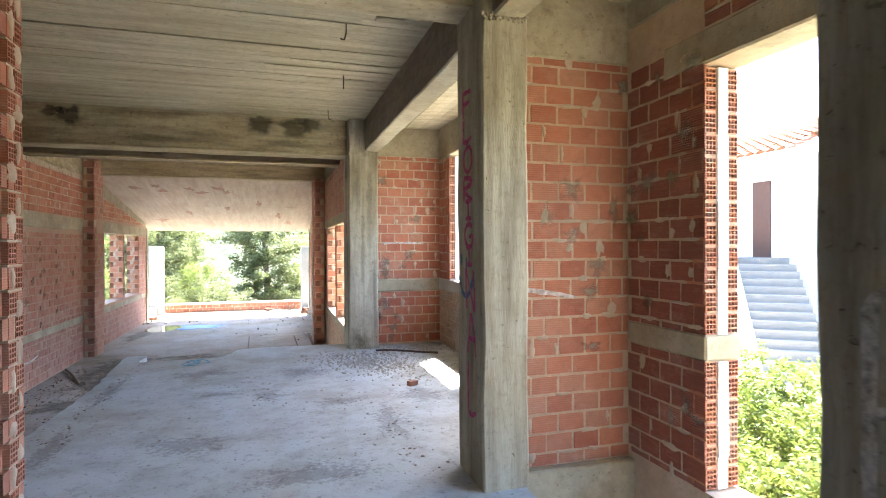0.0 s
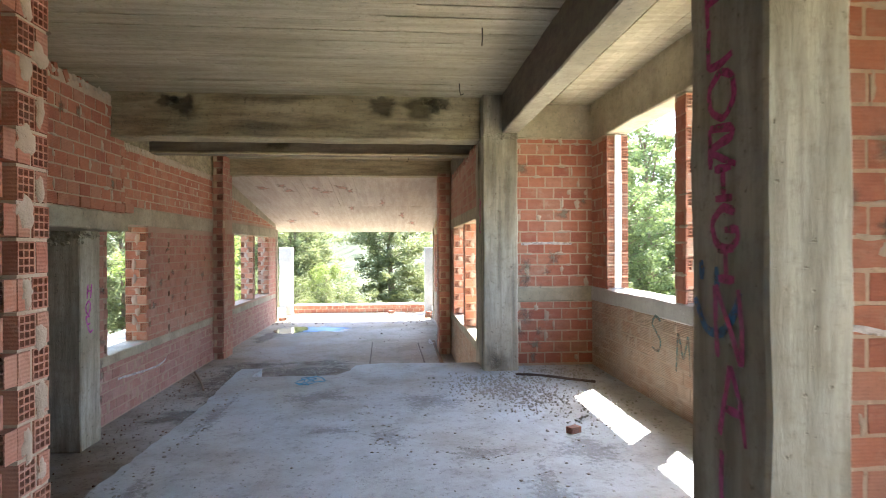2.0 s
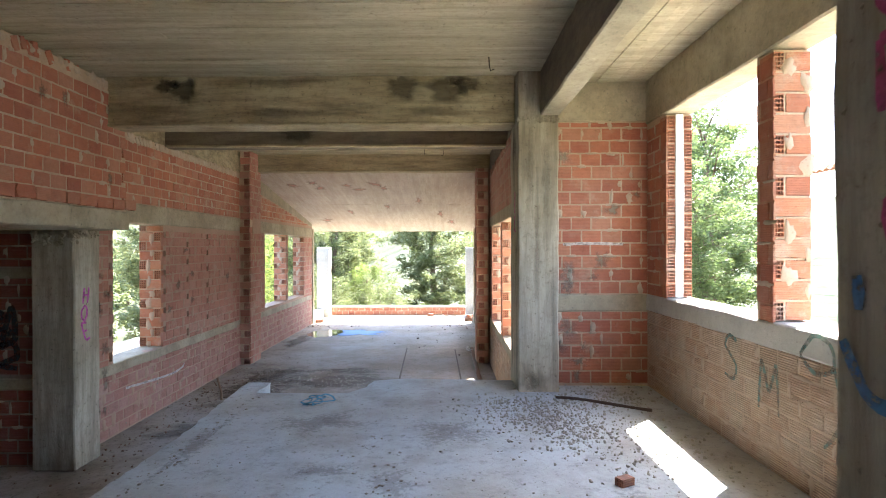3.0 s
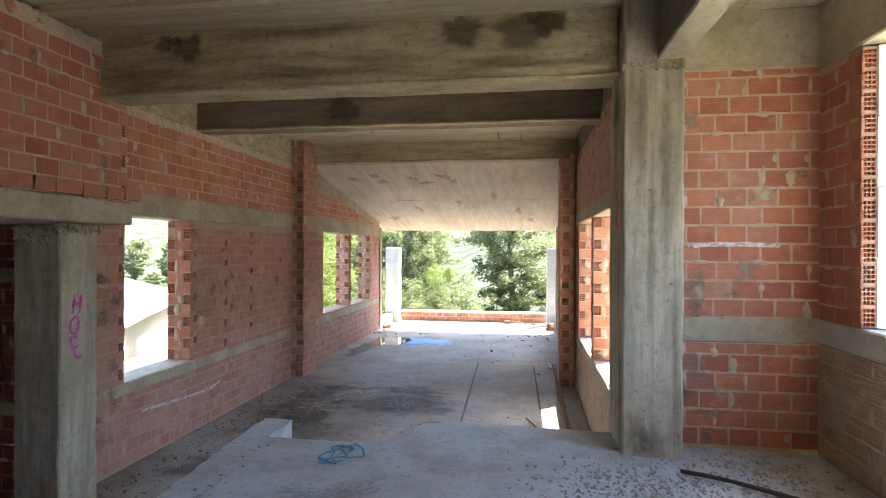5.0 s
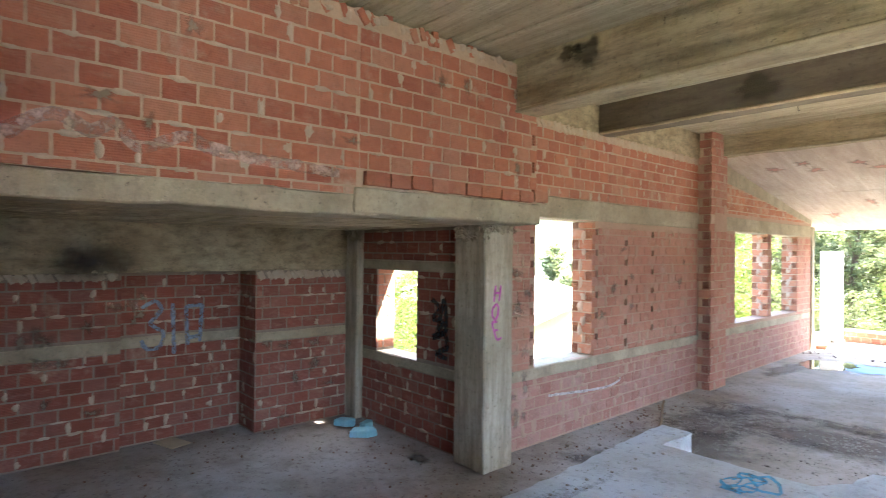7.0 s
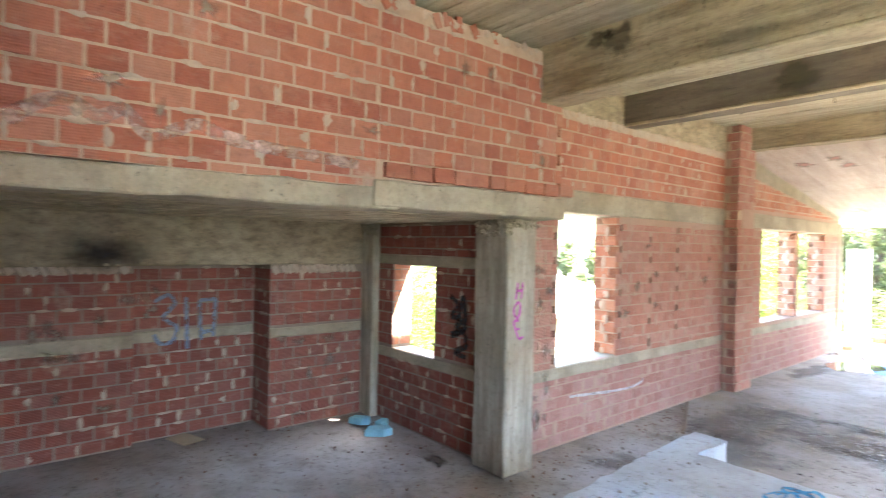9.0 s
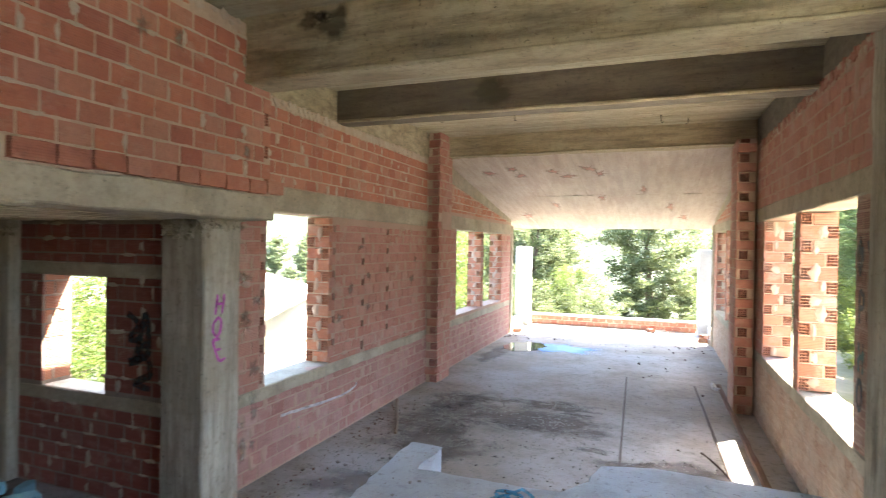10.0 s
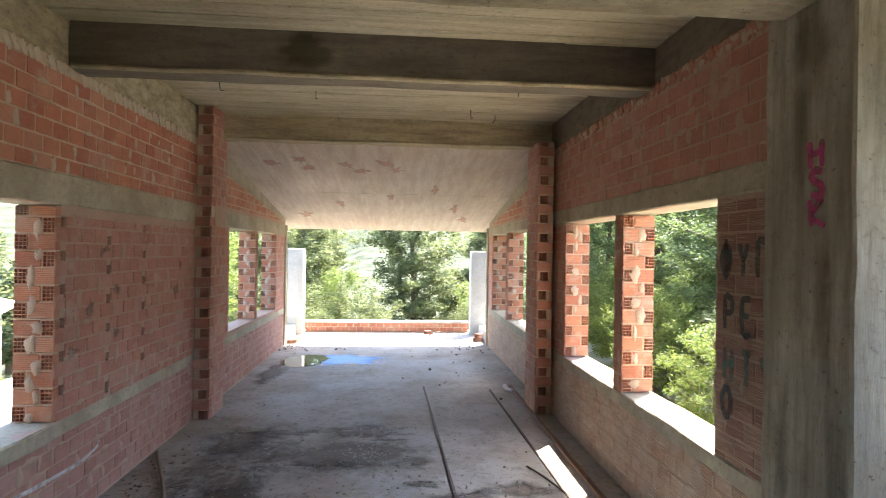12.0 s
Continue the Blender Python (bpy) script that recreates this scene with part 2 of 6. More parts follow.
def wall_boxes(axis, p0, p1, a0, a1, z0, z1, openings=()):
    """Boxes of a wall between the planes p0 and p1, with openings (a0, z0, a1, z1) through it."""
    cuts = sorted({a0, a1, *[o[0] for o in openings], *[o[2] for o in openings]})
    out = []
    for u0, u1 in zip(cuts, cuts[1:]):
        holes = sorted((o[1], o[3]) for o in openings if o[0] <= u0 and o[2] >= u1)
        z = z0
        for h0, h1 in holes + [(z1, z1)]:
            if h0 > z + 1e-4:
                out.append((p0, u0, z, p1, u1, h0) if axis == "x" else (u0, p0, z, u1, p1, h0))
            z = max(z, h1)
    return out


def brick_mesh(name, seed, material, rise=0.1):
    """One brick's face, unit size, with knocked and uneven arrises."""
    rnd = random.Random(seed)
    rim = [(x, -0.5) for x in (-0.5, -0.25, 0.0, 0.25)] + [(0.5, z) for z in (-0.5, 0.0)] + [(x, 0.5) for x in (0.5, 0.25, 0.0, -0.25)] + [(-0.5, z) for z in (0.5, 0.0)]
    n = len(rim)
    vs = [(x, 0.0, z) for x, z in rim]
    for x, z in rim:
        chip = 0.05 if rnd.random() < 0.12 else 0.0
        kx, kz = 1 - 0.012 - rnd.uniform(0, 0.02) - chip * 0.6, 1 - 0.012 - rnd.uniform(0, 0.045) - chip
        vs.append((x * kx, 1.0 + rnd.uniform(-rise * 1.5, rise), z * kz))
    fs = [(i, i + n, (i + 1) % n + n, (i + 1) % n) for i in range(n)]
    fs.append(tuple(range(n, 2 * n))[::-1])
    return mesh(name, vs, [f[::-1] for f in fs], material)


BRICKS = {m.name: [brick_mesh("brick_" + m.name, s, m) for s in range(9)] for m in (BRICK, BRICKP, BRICKO, BRICK_SHADED, BRICKM, BRICKW, BRICKR, BRICKG)}


JAMBS = {m.name: [brick_mesh("jamb_" + m.name, s, m, 0.015) for s in range(5)] for m in (BRICK, BRICKP, BRICKO)}


def hole_mesh(name, material, narrow=False):
    """The end of a hollow brick: a face with rows of deep holes. x across, y outwards, z up, unit size."""
    xs = [-0.5, -0.435, -0.195, -0.12, 0.12, 0.195, 0.435, 0.5]
    zs = [-0.5, -0.45, -0.265, -0.21, -0.025, 0.025, 0.21, 0.265, 0.45, 0.5]
    if narrow:
        xs = [-0.5, -0.44, -0.04, 0.04, 0.44, 0.5]
    vs, fs = [], []

    def quad(a, b, c, d):
        k = len(vs)
        vs.extend((a, b, c, d))
        fs.append((k, k + 1, k + 2, k + 3))

    for i in range(len(xs) - 1):
        for j in range(9):
            x0, x1, z0, z1 = xs[i], xs[i + 1], zs[j], zs[j + 1]
            if i % 2 and j % 2:
                y = 0.02
                quad((x1, y, z0), (x0, y, z0), (x0, y, z1), (x1, y, z1))
                quad((x0, 1, z0), (x0, y, z0), (x1, y, z0), (x1, 1, z0))
                quad((x0, y, z1), (x0, 1, z1), (x1, 1, z1), (x1, y, z1))
                quad((x0, y, z0), (x0, 1, z0), (x0, 1, z1), (x0, y, z1))
                quad((x1, 1, z0), (x1, y, z0), (x1, y, z1), (x1, 1, z1))
            else:
                quad((x1, 1, z0), (x0, 1, z0), (x0, 1, z1), (x1, 1, z1))
    quad((-0.5, 0, -0.5), (0.5, 0, -0.5), (0.5, 1, -0.5), (-0.5, 1, -0.5))
    quad((-0.5, 1, 0.5), (0.5, 1, 0.5), (0.5, 0, 0.5), (-0.5, 0, 0.5))
    quad((-0.5, 0, -0.5), (-0.5, 1, -0.5), (-0.5, 1, 0.5), (-0.5, 0, 0.5))
    quad((0.5, 1, -0.5), (0.5, 0, -0.5), (0.5, 0, 0.5), (0.5, 1, 0.5))
    return mesh(name, vs, fs, material)


HOLES = {m.name: hole_mesh("hollow_" + m.name, m) for m in (BRICK, BRICKP, BRICKO)}
TEETH = {m.name: hole_mesh("tooth_" + m.name, m, True) for m in (BRICK, BRICKP)}
COURSE, UNIT, JOINT = 0.1285, 0.2, 0.0125
PIECES = []
SMEARS = []
TD = 0.15


def basis(axis, sign, a, p, z, L, d, h, back):
    n = Vector((sign, 0, 0)) if axis == "x" else Vector((0, sign, 0))
    u = n.cross(Vector((0, 0, 1)))
    c = Vector((p, a, z)) if axis == "x" else Vector((a, p, z))
    c = c - n * back
    m = Matrix.Identity(4)
    for i, col in enumerate((u * L, n * d, Vector((0, 0, 1)) * h)):
        m.col[i][:3] = col
    m.translation = c
    return m


def brick_face(wall, axis, plane, sign, rects, material=BRICK, seed=1, top=None, unit=UNIT, drop=0.0, slots=(), smears=None, blob=None):
    """Lays bricks on one face of a wall over rects (a0, z0, a1, z1); top(a) may cap them along a slope."""
    rnd = random.Random(seed * 77 + 5)
    if smears is None:
        smears = {BRICK: 0.24, BRICKP: 0.30, BRICKO: 0.30, BRICK_SHADED: 0.22, BRICKM: 0.0, BRICKW: 0.25, BRICKR: 0.35, BRICKG: 0.15}[material]
    wide = 1.5 if material in (BRICKP, BRICKW) else 1.0
    blob = blob or {BRICKP: MORTARP, BRICKW: MORTARP, BRICKG: MORTARP, BRICKR: SMEARL, BRICKO: SMEARL}.get(material, SMEAR)
    for a0, z0, a1, z1 in rects:
        for k in range(int(math.floor((z0 - drop) / COURSE)), int(math.ceil((z1 - drop) / COURSE)) + 1):
            lo, hi = max(drop + k * COURSE + JOINT / 2, z0), min(drop + (k + 1) * COURSE - JOINT / 2, z1)
            if hi - lo < 0.03:
                continue
            off = (k % 2) * unit / 2 + rnd.uniform(-0.012, 0.012)
            i = int(math.floor((a0 - off) / unit)) - 1
            while off + i * unit < a1:
                b0, b1 = max(off + i * unit + JOINT / 2, a0), min(off + (i + 1) * unit - JOINT / 2, a1)
                i += 1
                if b1 - b0 < 0.03:
                    continue
                zt = hi
                for s0, t0, s1, t1 in slots:
                    if t0 < (lo + hi) / 2 < t1 and s0 < b1 and s1 > b0:
                        if s0 - b0 > b1 - s1:
                            b1 = s0 - 0.006
                        else:
                            b0 = s1 + 0.006
                if b1 - b0 < 0.025:
                    continue
                if top:
                    zt = min(hi, top((b0 + b1) / 2) - 0.01)
                    if zt - lo < 0.03:
                        continue
                proud = rnd.uniform(0.002, 0.006)
                m = basis(axis, sign, (b0 + b1) / 2 + rnd.uniform(-0.002, 0.002), plane, (lo + zt) / 2, b1 - b0, 0.012 + proud, zt - lo, 0.012)
                m = m @ Matrix.Rotation(rnd.uniform(-0.008, 0.008), 4, "Y")
                PIECES.append((wall, rnd.choice(BRICKS[material.name]), m, "brick"))
                if smears and zt == hi and b1 + 0.05 < a1 and rnd.random() < smears and not any(s0 - 0.09 < b1 < s1 + 0.09 for s0, t0, s1, t1 in slots):
                    SMEARS.append((wall, axis, plane, sign, b1 + rnd.uniform(-0.02, 0.03), (lo + hi) / 2 + rnd.uniform(-0.03, 0.03), rnd.uniform(0.012, 0.034) * wide, rnd.uniform(0.035, 0.07) * wide, rnd.random(), blob))
                if smears and zt == hi and b1 - b0 > 0.12 and rnd.random() < smears and not any(s0 - 0.09 < b1 < s1 + 0.09 for s0, t0, s1, t1 in slots):
                    SMEARS.append((wall, axis, plane, sign, (b0 + b1) / 2 + rnd.uniform(-0.03, 0.03), hi + 0.006, rnd.uniform(0.04, 0.10), rnd.uniform(0.010, 0.022) * wide, rnd.random(), blob))


BARS = []
DEEP = 0.15


def bar(wall, axis, plane, sign, a0, a1, z0, z1, back, front=-0.003):
    """A strip of mortar between bricks, from back behind the face to just short of it."""
    p, q = sorted((plane - sign * back, plane + sign * front))
    BARS.append((wall, (p, a0, z0, q, a1, z1) if axis == "x" else (a0, p, z0, a1, q, z1)))


def jamb_face(wall, axis, plane, sign, a0, a1, z0, z1, material=BRICKO, seed=1, hole=0.09, flip=0, both=False, depth=DEEP, smear=0.65, oneside=False):
    """The end of a wall: each course has the holed end of a brick on one side and a long face beside it, by turns."""
    rnd = random.Random(seed * 31 + 3)
    k = 0
    z = z0 + 0.004
    while z + 0.05 < z1:
        h = min(COURSE - JOINT, z1 - z - 0.004)
        if both:
            spans = [(a0, a0 + hole, True), (a1 - hole, a1, True)]
            bar(wall, axis, plane, sign, a0 + hole, a1 - hole, z, z + h, depth, rnd.uniform(-0.004, 0.004))
        elif oneside and k % 2:
            spans = [(a0, a1, False)]
        elif oneside or (k + flip) % 2 == 0:
            spans = [(a0, a0 + hole, True), (a0 + hole + JOINT, a1, False)]
            bar(wall, axis, plane, sign, a0 + hole, a0 + hole + JOINT, z, z + h, depth)
        else:
            spans = [(a1 - hole, a1, True), (a0, a1 - hole - JOINT, False)]
            bar(wall, axis, plane, sign, a1 - hole - JOINT, a1 - hole, z, z + h, depth)
        for b0, b1, ends in spans:
            if b1 - b0 < 0.03:
                continue
            s = rnd.uniform(-0.001, 0.005)
            m = basis(axis, sign, (b0 + b1) / 2, plane, z + h / 2, b1 - b0, depth + s, h, depth)
            PIECES.append((wall, HOLES[material.name] if ends else rnd.choice(JAMBS[material.name]), m, "hollow_brick" if ends else "brick"))
            if not ends and rnd.random() < smear:
                at = b0 + 0.02 if abs(b0 - a0) > 0.01 else b1 - 0.02
                SMEARS.append((wall, axis, plane, sign, at, z + h / 2 + rnd.uniform(-0.04, 0.04), rnd.uniform(0.02, 0.05), rnd.uniform(0.04, 0.08), rnd.random(), MORTARP if material is BRICKP else SMEARL))
        bar(wall, axis, plane, sign, a0 + 0.002, a1 - 0.002, z + h, min(z + COURSE, z1), depth)
        z += COURSE
        k += 1


def pier_face(wall, plane, a0, a1, z0, z1, material, seed, shift=0.5):
    """The end of a one-brick pier facing -y: whole bricks by turns with set-back holed ends bedded in mortar."""
    rnd = random.Random(seed)
    z, k = z0 + 0.004, 0
    while z + 0.05 < z1:
        h = min(COURSE - JOINT, z1 - z - 0.004)
        if k % 2:
            out = rnd.uniform(0.0, 0.014)
            m = basis("y", -1, (a0 + a1) / 2 + rnd.uniform(-0.012, 0.004), plane, z + h / 2, (a1 - a0) * rnd.uniform(0.90, 1.0), DEEP + out, h, DEEP)
            PIECES.append((wall, rnd.choice(JAMBS[material.name]), m, "brick"))
        else:
            c = a0 + (a1 - a0) * (shift + rnd.uniform(-0.05, 0.05))
            m = basis("y", -1, c, plane, z + h / 2, 0.115, DEEP - 0.03, h, DEEP)
            PIECES.append((wall, HOLES[material.name], m, "hollow_brick"))
            bar(wall, "y", plane, -1, a0 + 0.004, c - 0.055, z, z + h, DEEP, -0.03 + rnd.uniform(0, 0.02))
            bar(wall, "y", plane, -1, c + 0.055, a1 - 0.004, z, z + h, DEEP, -0.03 + rnd.uniform(0, 0.02))
        bar(wall, "y", plane, -1, a0 + 0.004, a1 - 0.004, z + h, min(z + COURSE, z1), DEEP, -0.012)
        z += COURSE
        k += 1


def slant_row(wall, axis, plane, sign, a0, a1, z0, z1, material=BRICK, seed=1, ragged=0.3):
    """A closing course of broken bricks set on the slant under a beam, bedded in mortar."""
    rnd = random.Random(seed)
    a = a0 + 0.05
    while a < a1 - 0.05:
        thick, tall = rnd.uniform(0.045, 0.075), (z1 - z0) * rnd.uniform(0.95, 1.35)
        if rnd.random() > ragged * 0.4:
            turn = 0.55 + rnd.uniform(-0.5, 0.5) * ragged
            m = basis(axis, sign, a, plane, (z0 + z1) / 2 + rnd.uniform(-0.02, 0.015) * ragged, 1, 0.03 + rnd.uniform(-0.02, 0.012) * ragged, 1, 0.02)
            m = m @ Matrix.Rotation(turn, 4, "Y") @ Matrix.Diagonal((thick, 1, tall, 1))
            PIECES.append((wall, rnd.choice(BRICKS[material.name]), m, "brick"))
        if rnd.random() < 0.7:
            SMEARS.append((wall, axis, plane, sign, a + 0.035, (z0 + z1) / 2 + rnd.uniform(-0.03, 0.03), rnd.uniform(0.02, 0.05), rnd.uniform(0.02, 0.045), rnd.random(), SMEAR))
        a += thick + rnd.uniform(0.012, 0.03)


def tooth_slots(ats, z0, z1, wide=0.062):
    """Slots (a0, z0, a1, z1) of upright seams in which every second course shows the holed end of a brick."""
    out = []
    for at, flip in ats:
        k, z = 0, z0 + 0.01
        while z + 0.1 < z1:
            if (k + flip) % 2 == 0:
                out.append((at - wide / 2, z, at + wide / 2, z + 0.108))
            z += COURSE
            k += 1
    return out


def teeth(wall, axis, plane, sign, slots, material=BRICKP):
    for a0, z0, a1, z1 in slots:
        m = basis(axis, sign, (a0 + a1) / 2, plane, (z0 + z1) / 2, a1 - a0, TD - 0.02, z1 - z0, TD)
        PIECES.append((wall, TEETH[material.name], m, "hollow_brick"))


def lay_pieces():
    """Hangs the bricks on their walls: up to 300 of a wall as parts of their own, nearest the walk first, the others joined."""
    byw = {}
    for item in PIECES:
        byw.setdefault(item[0].name, []).append(item)
    for items in byw.values():
        wall = items[0][0]
        items.sort(key=lambda it: (it[2].translation - Vector((0, 4.5, 1.2))).length)
        for _, me, m, name in items[:300]:
            ob = new(name, me)
            ob.parent = wall
            ob.matrix_basis = m
        rest = {}
        for it in items[300:]:
            rest.setdefault(it[1].materials[0].name, []).append(it)
        for more in rest.values():
            vs, fs = [], []
            for _, me, m, _ in more:
                k = len(vs)
                vs += [m @ v.co for v in me.vertices]
                fs += [tuple(k + i for i in f.vertices) for f in me.polygons]
            ob = new("brickwork", mesh("brickwork", vs, fs, more[0][1].materials[0]))
            ob.parent = wall
            tagged(ob, kind="stuff")
    bars = {}
    for wall, box in BARS:
        bars.setdefault(wall.name, (wall, []))[1].append(box)
    for wall, items in bars.values():
        boxes("mortar", items, MORTAR, wall)
    lumps = {}
    for item in SMEARS:
        lumps.setdefault((item[0].name, item[9].name), []).append(item)
    for items in lumps.values():
        vs, fs = [], []
        for _, axis, plane, sign, a, z, w, h, r, _ in items:
            k, n = len(vs), 14
            for out, grow in ((0.0, 1.0), (0.0068, 0.8)):
                for i in range(n):
                    th = 2 * math.pi * i / n
                    f = grow * (1 + 0.7 * noise.noise(Vector((math.cos(th) * 1.9 + r * 50, math.sin(th) * 1.9, r * 90))))
                    da, dz = math.cos(th) * w * f, math.sin(th) * h * f
                    p = plane + sign * out
                    vs.append((p, a + da, z + dz) if axis == "x" else (a + da, p, z + dz))
            p = plane + sign * 0.0075
            vs.append((p, a, z) if axis == "x" else (a, p, z))
            turn = (axis == "x") == (sign > 0)
            for i in range(n):
                j = (i + 1) % n
                for f in ((k + i, k + j, k + n + j, k + n + i), (k + n + i, k + n + j, k + 2 * n)):
                    fs.append(f if turn else f[::-1])
        ob = new("mortar_smears", mesh("mortar_smears", vs, fs, items[0][9], True))
        ob.parent = items[0][0]
        tagged(ob, kind="stuff")


def part(name, bm, material, parent, label=""):
    me = bpy.data.meshes.new(name)
    bm.to_mesh(me)
    bm.free()
    me.materials.append(material)
    ob = new(name, me)
    ob.parent = parent
    if label:
        ob["label"] = label
    return ob


# ---- the large structure ----
LOW = -0.78


def outline_block(name, pts, z0, z1, material, label, category, rough=0.012, step=0.08):
    """A cast block with a broken, uneven outline."""
    ring = []
    rnd = random.Random(9)
    for (xa, ya), (xb, yb) in zip(pts, pts[1:] + pts[:1]):
        n = max(1, int(math.hypot(xb - xa, yb - ya) / step))
        for i in range(n):
            k = i / n
            j = rough if i else rough * 0.3
            ring.append((xa + (xb - xa) * k + rnd.uniform(-j, j), ya + (yb - ya) * k + rnd.uniform(-j, j)))
    bm = bmesh.new()
    lowr = [bm.verts.new((x, y, z0)) for x, y in ring]
    midr = [bm.verts.new((x, y, z1 - 0.02)) for x, y in ring]
    cx, cy = sum(p[0] for p in ring) / len(ring), sum(p[1] for p in ring) / len(ring)
    topr = [bm.verts.new((x + (0.014 if x < cx else -0.014), y - 0.014 if y > cy else y + 0.014, z1)) for x, y in ring]
    n = len(ring)
    for i in range(n):
        j = (i + 1) % n
        bm.faces.new((lowr[i], lowr[j], midr[j], midr[i]))
        bm.faces.new((midr[i], midr[j], topr[j], topr[i]))
    bm.faces.new(topr)
    bmesh.ops.recalc_face_normals(bm, faces=bm.faces[:])
    me = bpy.data.meshes.new(name)
    bm.to_mesh(me)
    bm.free()
    me.materials.append(material)
    return tagged(new(name, me), label, category, "", "structure")


floor = boxes("floor", [(-7.2, 3.2, -1.0, 1.9, 19.2, LOW), (-4.0, 19.2, -1.0, 1.8, 20.5, LOW), (1.9, -4, -1.2, 3.2, 3.6, -0.95)], LOWF,
              label="dusty brown concrete floor with dirt and debris", category="floor", kind="structure")
platform = outline_block("platform", [(-1.7, -4.0), (1.47, -4.0), (1.47, 3.36), (2.5, 3.36), (2.5, 7.72), (1.42, 7.74), (1.03, 7.96), (0.4, 7.99), (-0.1, 8.02), (-0.42, 7.93), (-0.46, 7.66), (-0.60, 7.44),
                                      (-1.49, 7.43), (-1.47, 7.84), (-1.71, 7.86), (-1.72, 7.70), (-1.63, 6.2), (-1.66, 4.9), (-1.70, 3.6)], -0.97, 0.0, SLAB,
                         "raised bare grey concrete slab with a broken edge", "floor")

# left side of the hall
WL = -3.49
left_open = [(8.49, 0.06, 9.57, 1.70), (13.85, 0.12, 15.40, 1.74), (15.58, 0.12, 17.06, 1.74)]
seams_l = tooth_slots(((9.665, 1), (10.34, 0), (11.02, 1), (8.44, 0), (7.97, 1), (13.25, 0)), 0.08, 1.66)
cut_l = [(a, b, c + (0.06 if a < 9 else DEEP), d) for a, b, c, d in left_open]
wall_left = boxes("wall_left", wall_boxes("x", -3.79, WL - TD, 7.9, 18.0, LOW, 2.0, cut_l) + wall_boxes("x", WL - TD, WL, 7.9, 18.0, LOW, 2.0, cut_l + seams_l)
                  , MORTARP,
                  label="unplastered hollow brick wall with window openings", category="wall", kind="structure")


wall_left_top = boxes("wall_left_top", [(-3.79, 7.9, 2.0, WL, 12.85, 2.78)], MORTAR, label="upper courses of the red brick wall", category="wall", kind="structure")


def roof_z(y):
    return 2.87 - (y - 13.0) * (2.87 - 1.90) / 6.0


def gable(name, x0, x1):
    vs = []
    for x in (x0, x1):
        vs += [(x, 12.85, 2.0), (x, 18.0, 2.0), (x, 18.0, roof_z(18.0) + 0.02), (x, 12.85, roof_z(12.85) + 0.02)]
    fs = [(0, 1, 2, 3), (7, 6, 5, 4), (0, 4, 5, 1), (1, 5, 6, 2), (2, 6, 7, 3), (3, 7, 4, 0)]
    return tagged(new(name, mesh(name, vs, fs, MORTAR)), "brick gable wall under the sloping roof", "wall", "", "structure")


def gable_gap(y):
    return 0.30 - 0.045 * (y - 13.0)


def rake_beam(name, x0, x1):
    """The cast band that follows the roof slope along the top of a gable wall."""
    vs, fs, n = [], [], 24
    for i in range(n + 1):
        y = 12.95 + (17.95 - 12.95) * i / n
        lo, hi = roof_z(y) - gable_gap(y), roof_z(y) + 0.01
        w = [0.006 * noise.noise(Vector((y * 2.1, k * 9.0, x0))) for k in range(4)]
        vs += [(x0 + w[0], y, lo + w[1] * 2), (x1 + w[2], y, lo + w[3] * 2), (x1 + w[2], y, hi), (x0 + w[0], y, hi)]
        if i:
            k = 4 * i
            fs += [(k - 4 + a, k - 4 + (a + 1) % 4, k + (a + 1) % 4, k + a) for a in range(4)]
    fs += [(3, 2, 1, 0), tuple(4 * n + a for a in range(4))]
    me = mesh(name, vs, fs, CONC)
    bm = bmesh.new()
    bm.from_mesh(me)
    bmesh.ops.recalc_face_normals(bm, faces=bm.faces[:])
    bm.to_mesh(me)
    bm.free()
    return tagged(new(name, me), "sloping concrete band along the top of the gable wall", "beam", "", "structure")


rake_beam("rake_beam_left", -3.78, WL + 0.012)
rake_beam("rake_beam_right", 1.158, 1.47)
gable_left = gable("gable_left", -3.79, WL)
lower = [(7.92, LOW + 0.02, 18.0, -0.06)]
mid_l = [(7.92, 0.06, 8.49, 1.70), (9.57, 0.06, 12.40, 1.62), (13.0, 0.06, 13.85, 1.70), (15.40, 0.12, 15.58, 1.70), (17.06, 0.06, 18.0, 1.70)]
brick_face(wall_left, "x", WL, 1, lower, BRICKW, 3)
brick_face(wall_left, "x", WL, 1, mid_l, BRICKP, 3, slots=seams_l)
brick_face(wall_left_top, "x", WL, 1, [(7.92, 1.95, 12.42, 2.69)], BRICK, 4)
slant_row(wall_left_top, "x", WL, 1, 7.92, 12.42, 2.69, 2.78, BRICKM, 4)
brick_face(gable_left, "x", WL, 1, [(12.72, 2.0, 18.0, 2.9)], BRICKO, 5, top=lambda a: roof_z(a) - gable_gap(a))
cast("lintel_left", -3.80, 7.9, 1.70, WL + 0.012, 18.0, 1.94, CONC, "grey concrete lintel band over the windows", "lintel", seed=1)
cast("sill_band_left", -3.82, 7.9, -0.07, WL + 0.008, 18.0, 0.062, CONC, "grey concrete sill band under the windows", "sill", seed=2)
jamb_face(wall_left, "y", 9.57, -1, -3.78, WL, 0.07, 1.69, BRICKO, 6, depth=0.06)
jamb_face(wall_left, "y", 15.40, -1, -3.78, WL, 0.13, 1.73, BRICKO, 7)
jamb_face(wall_left, "y", 17.06, -1, -3.78, WL, 0.13, 1.73, BRICKO, 8)
teeth(wall_left, "x", WL, 1, seams_l)
pier_left = boxes("pier_left", [(-3.49, 12.41 + DEEP, LOW, -3.29, 13.0, 3.24)], MORTARP, label="freestanding hollow brick pier against the wall", category="pillar", kind="structure")
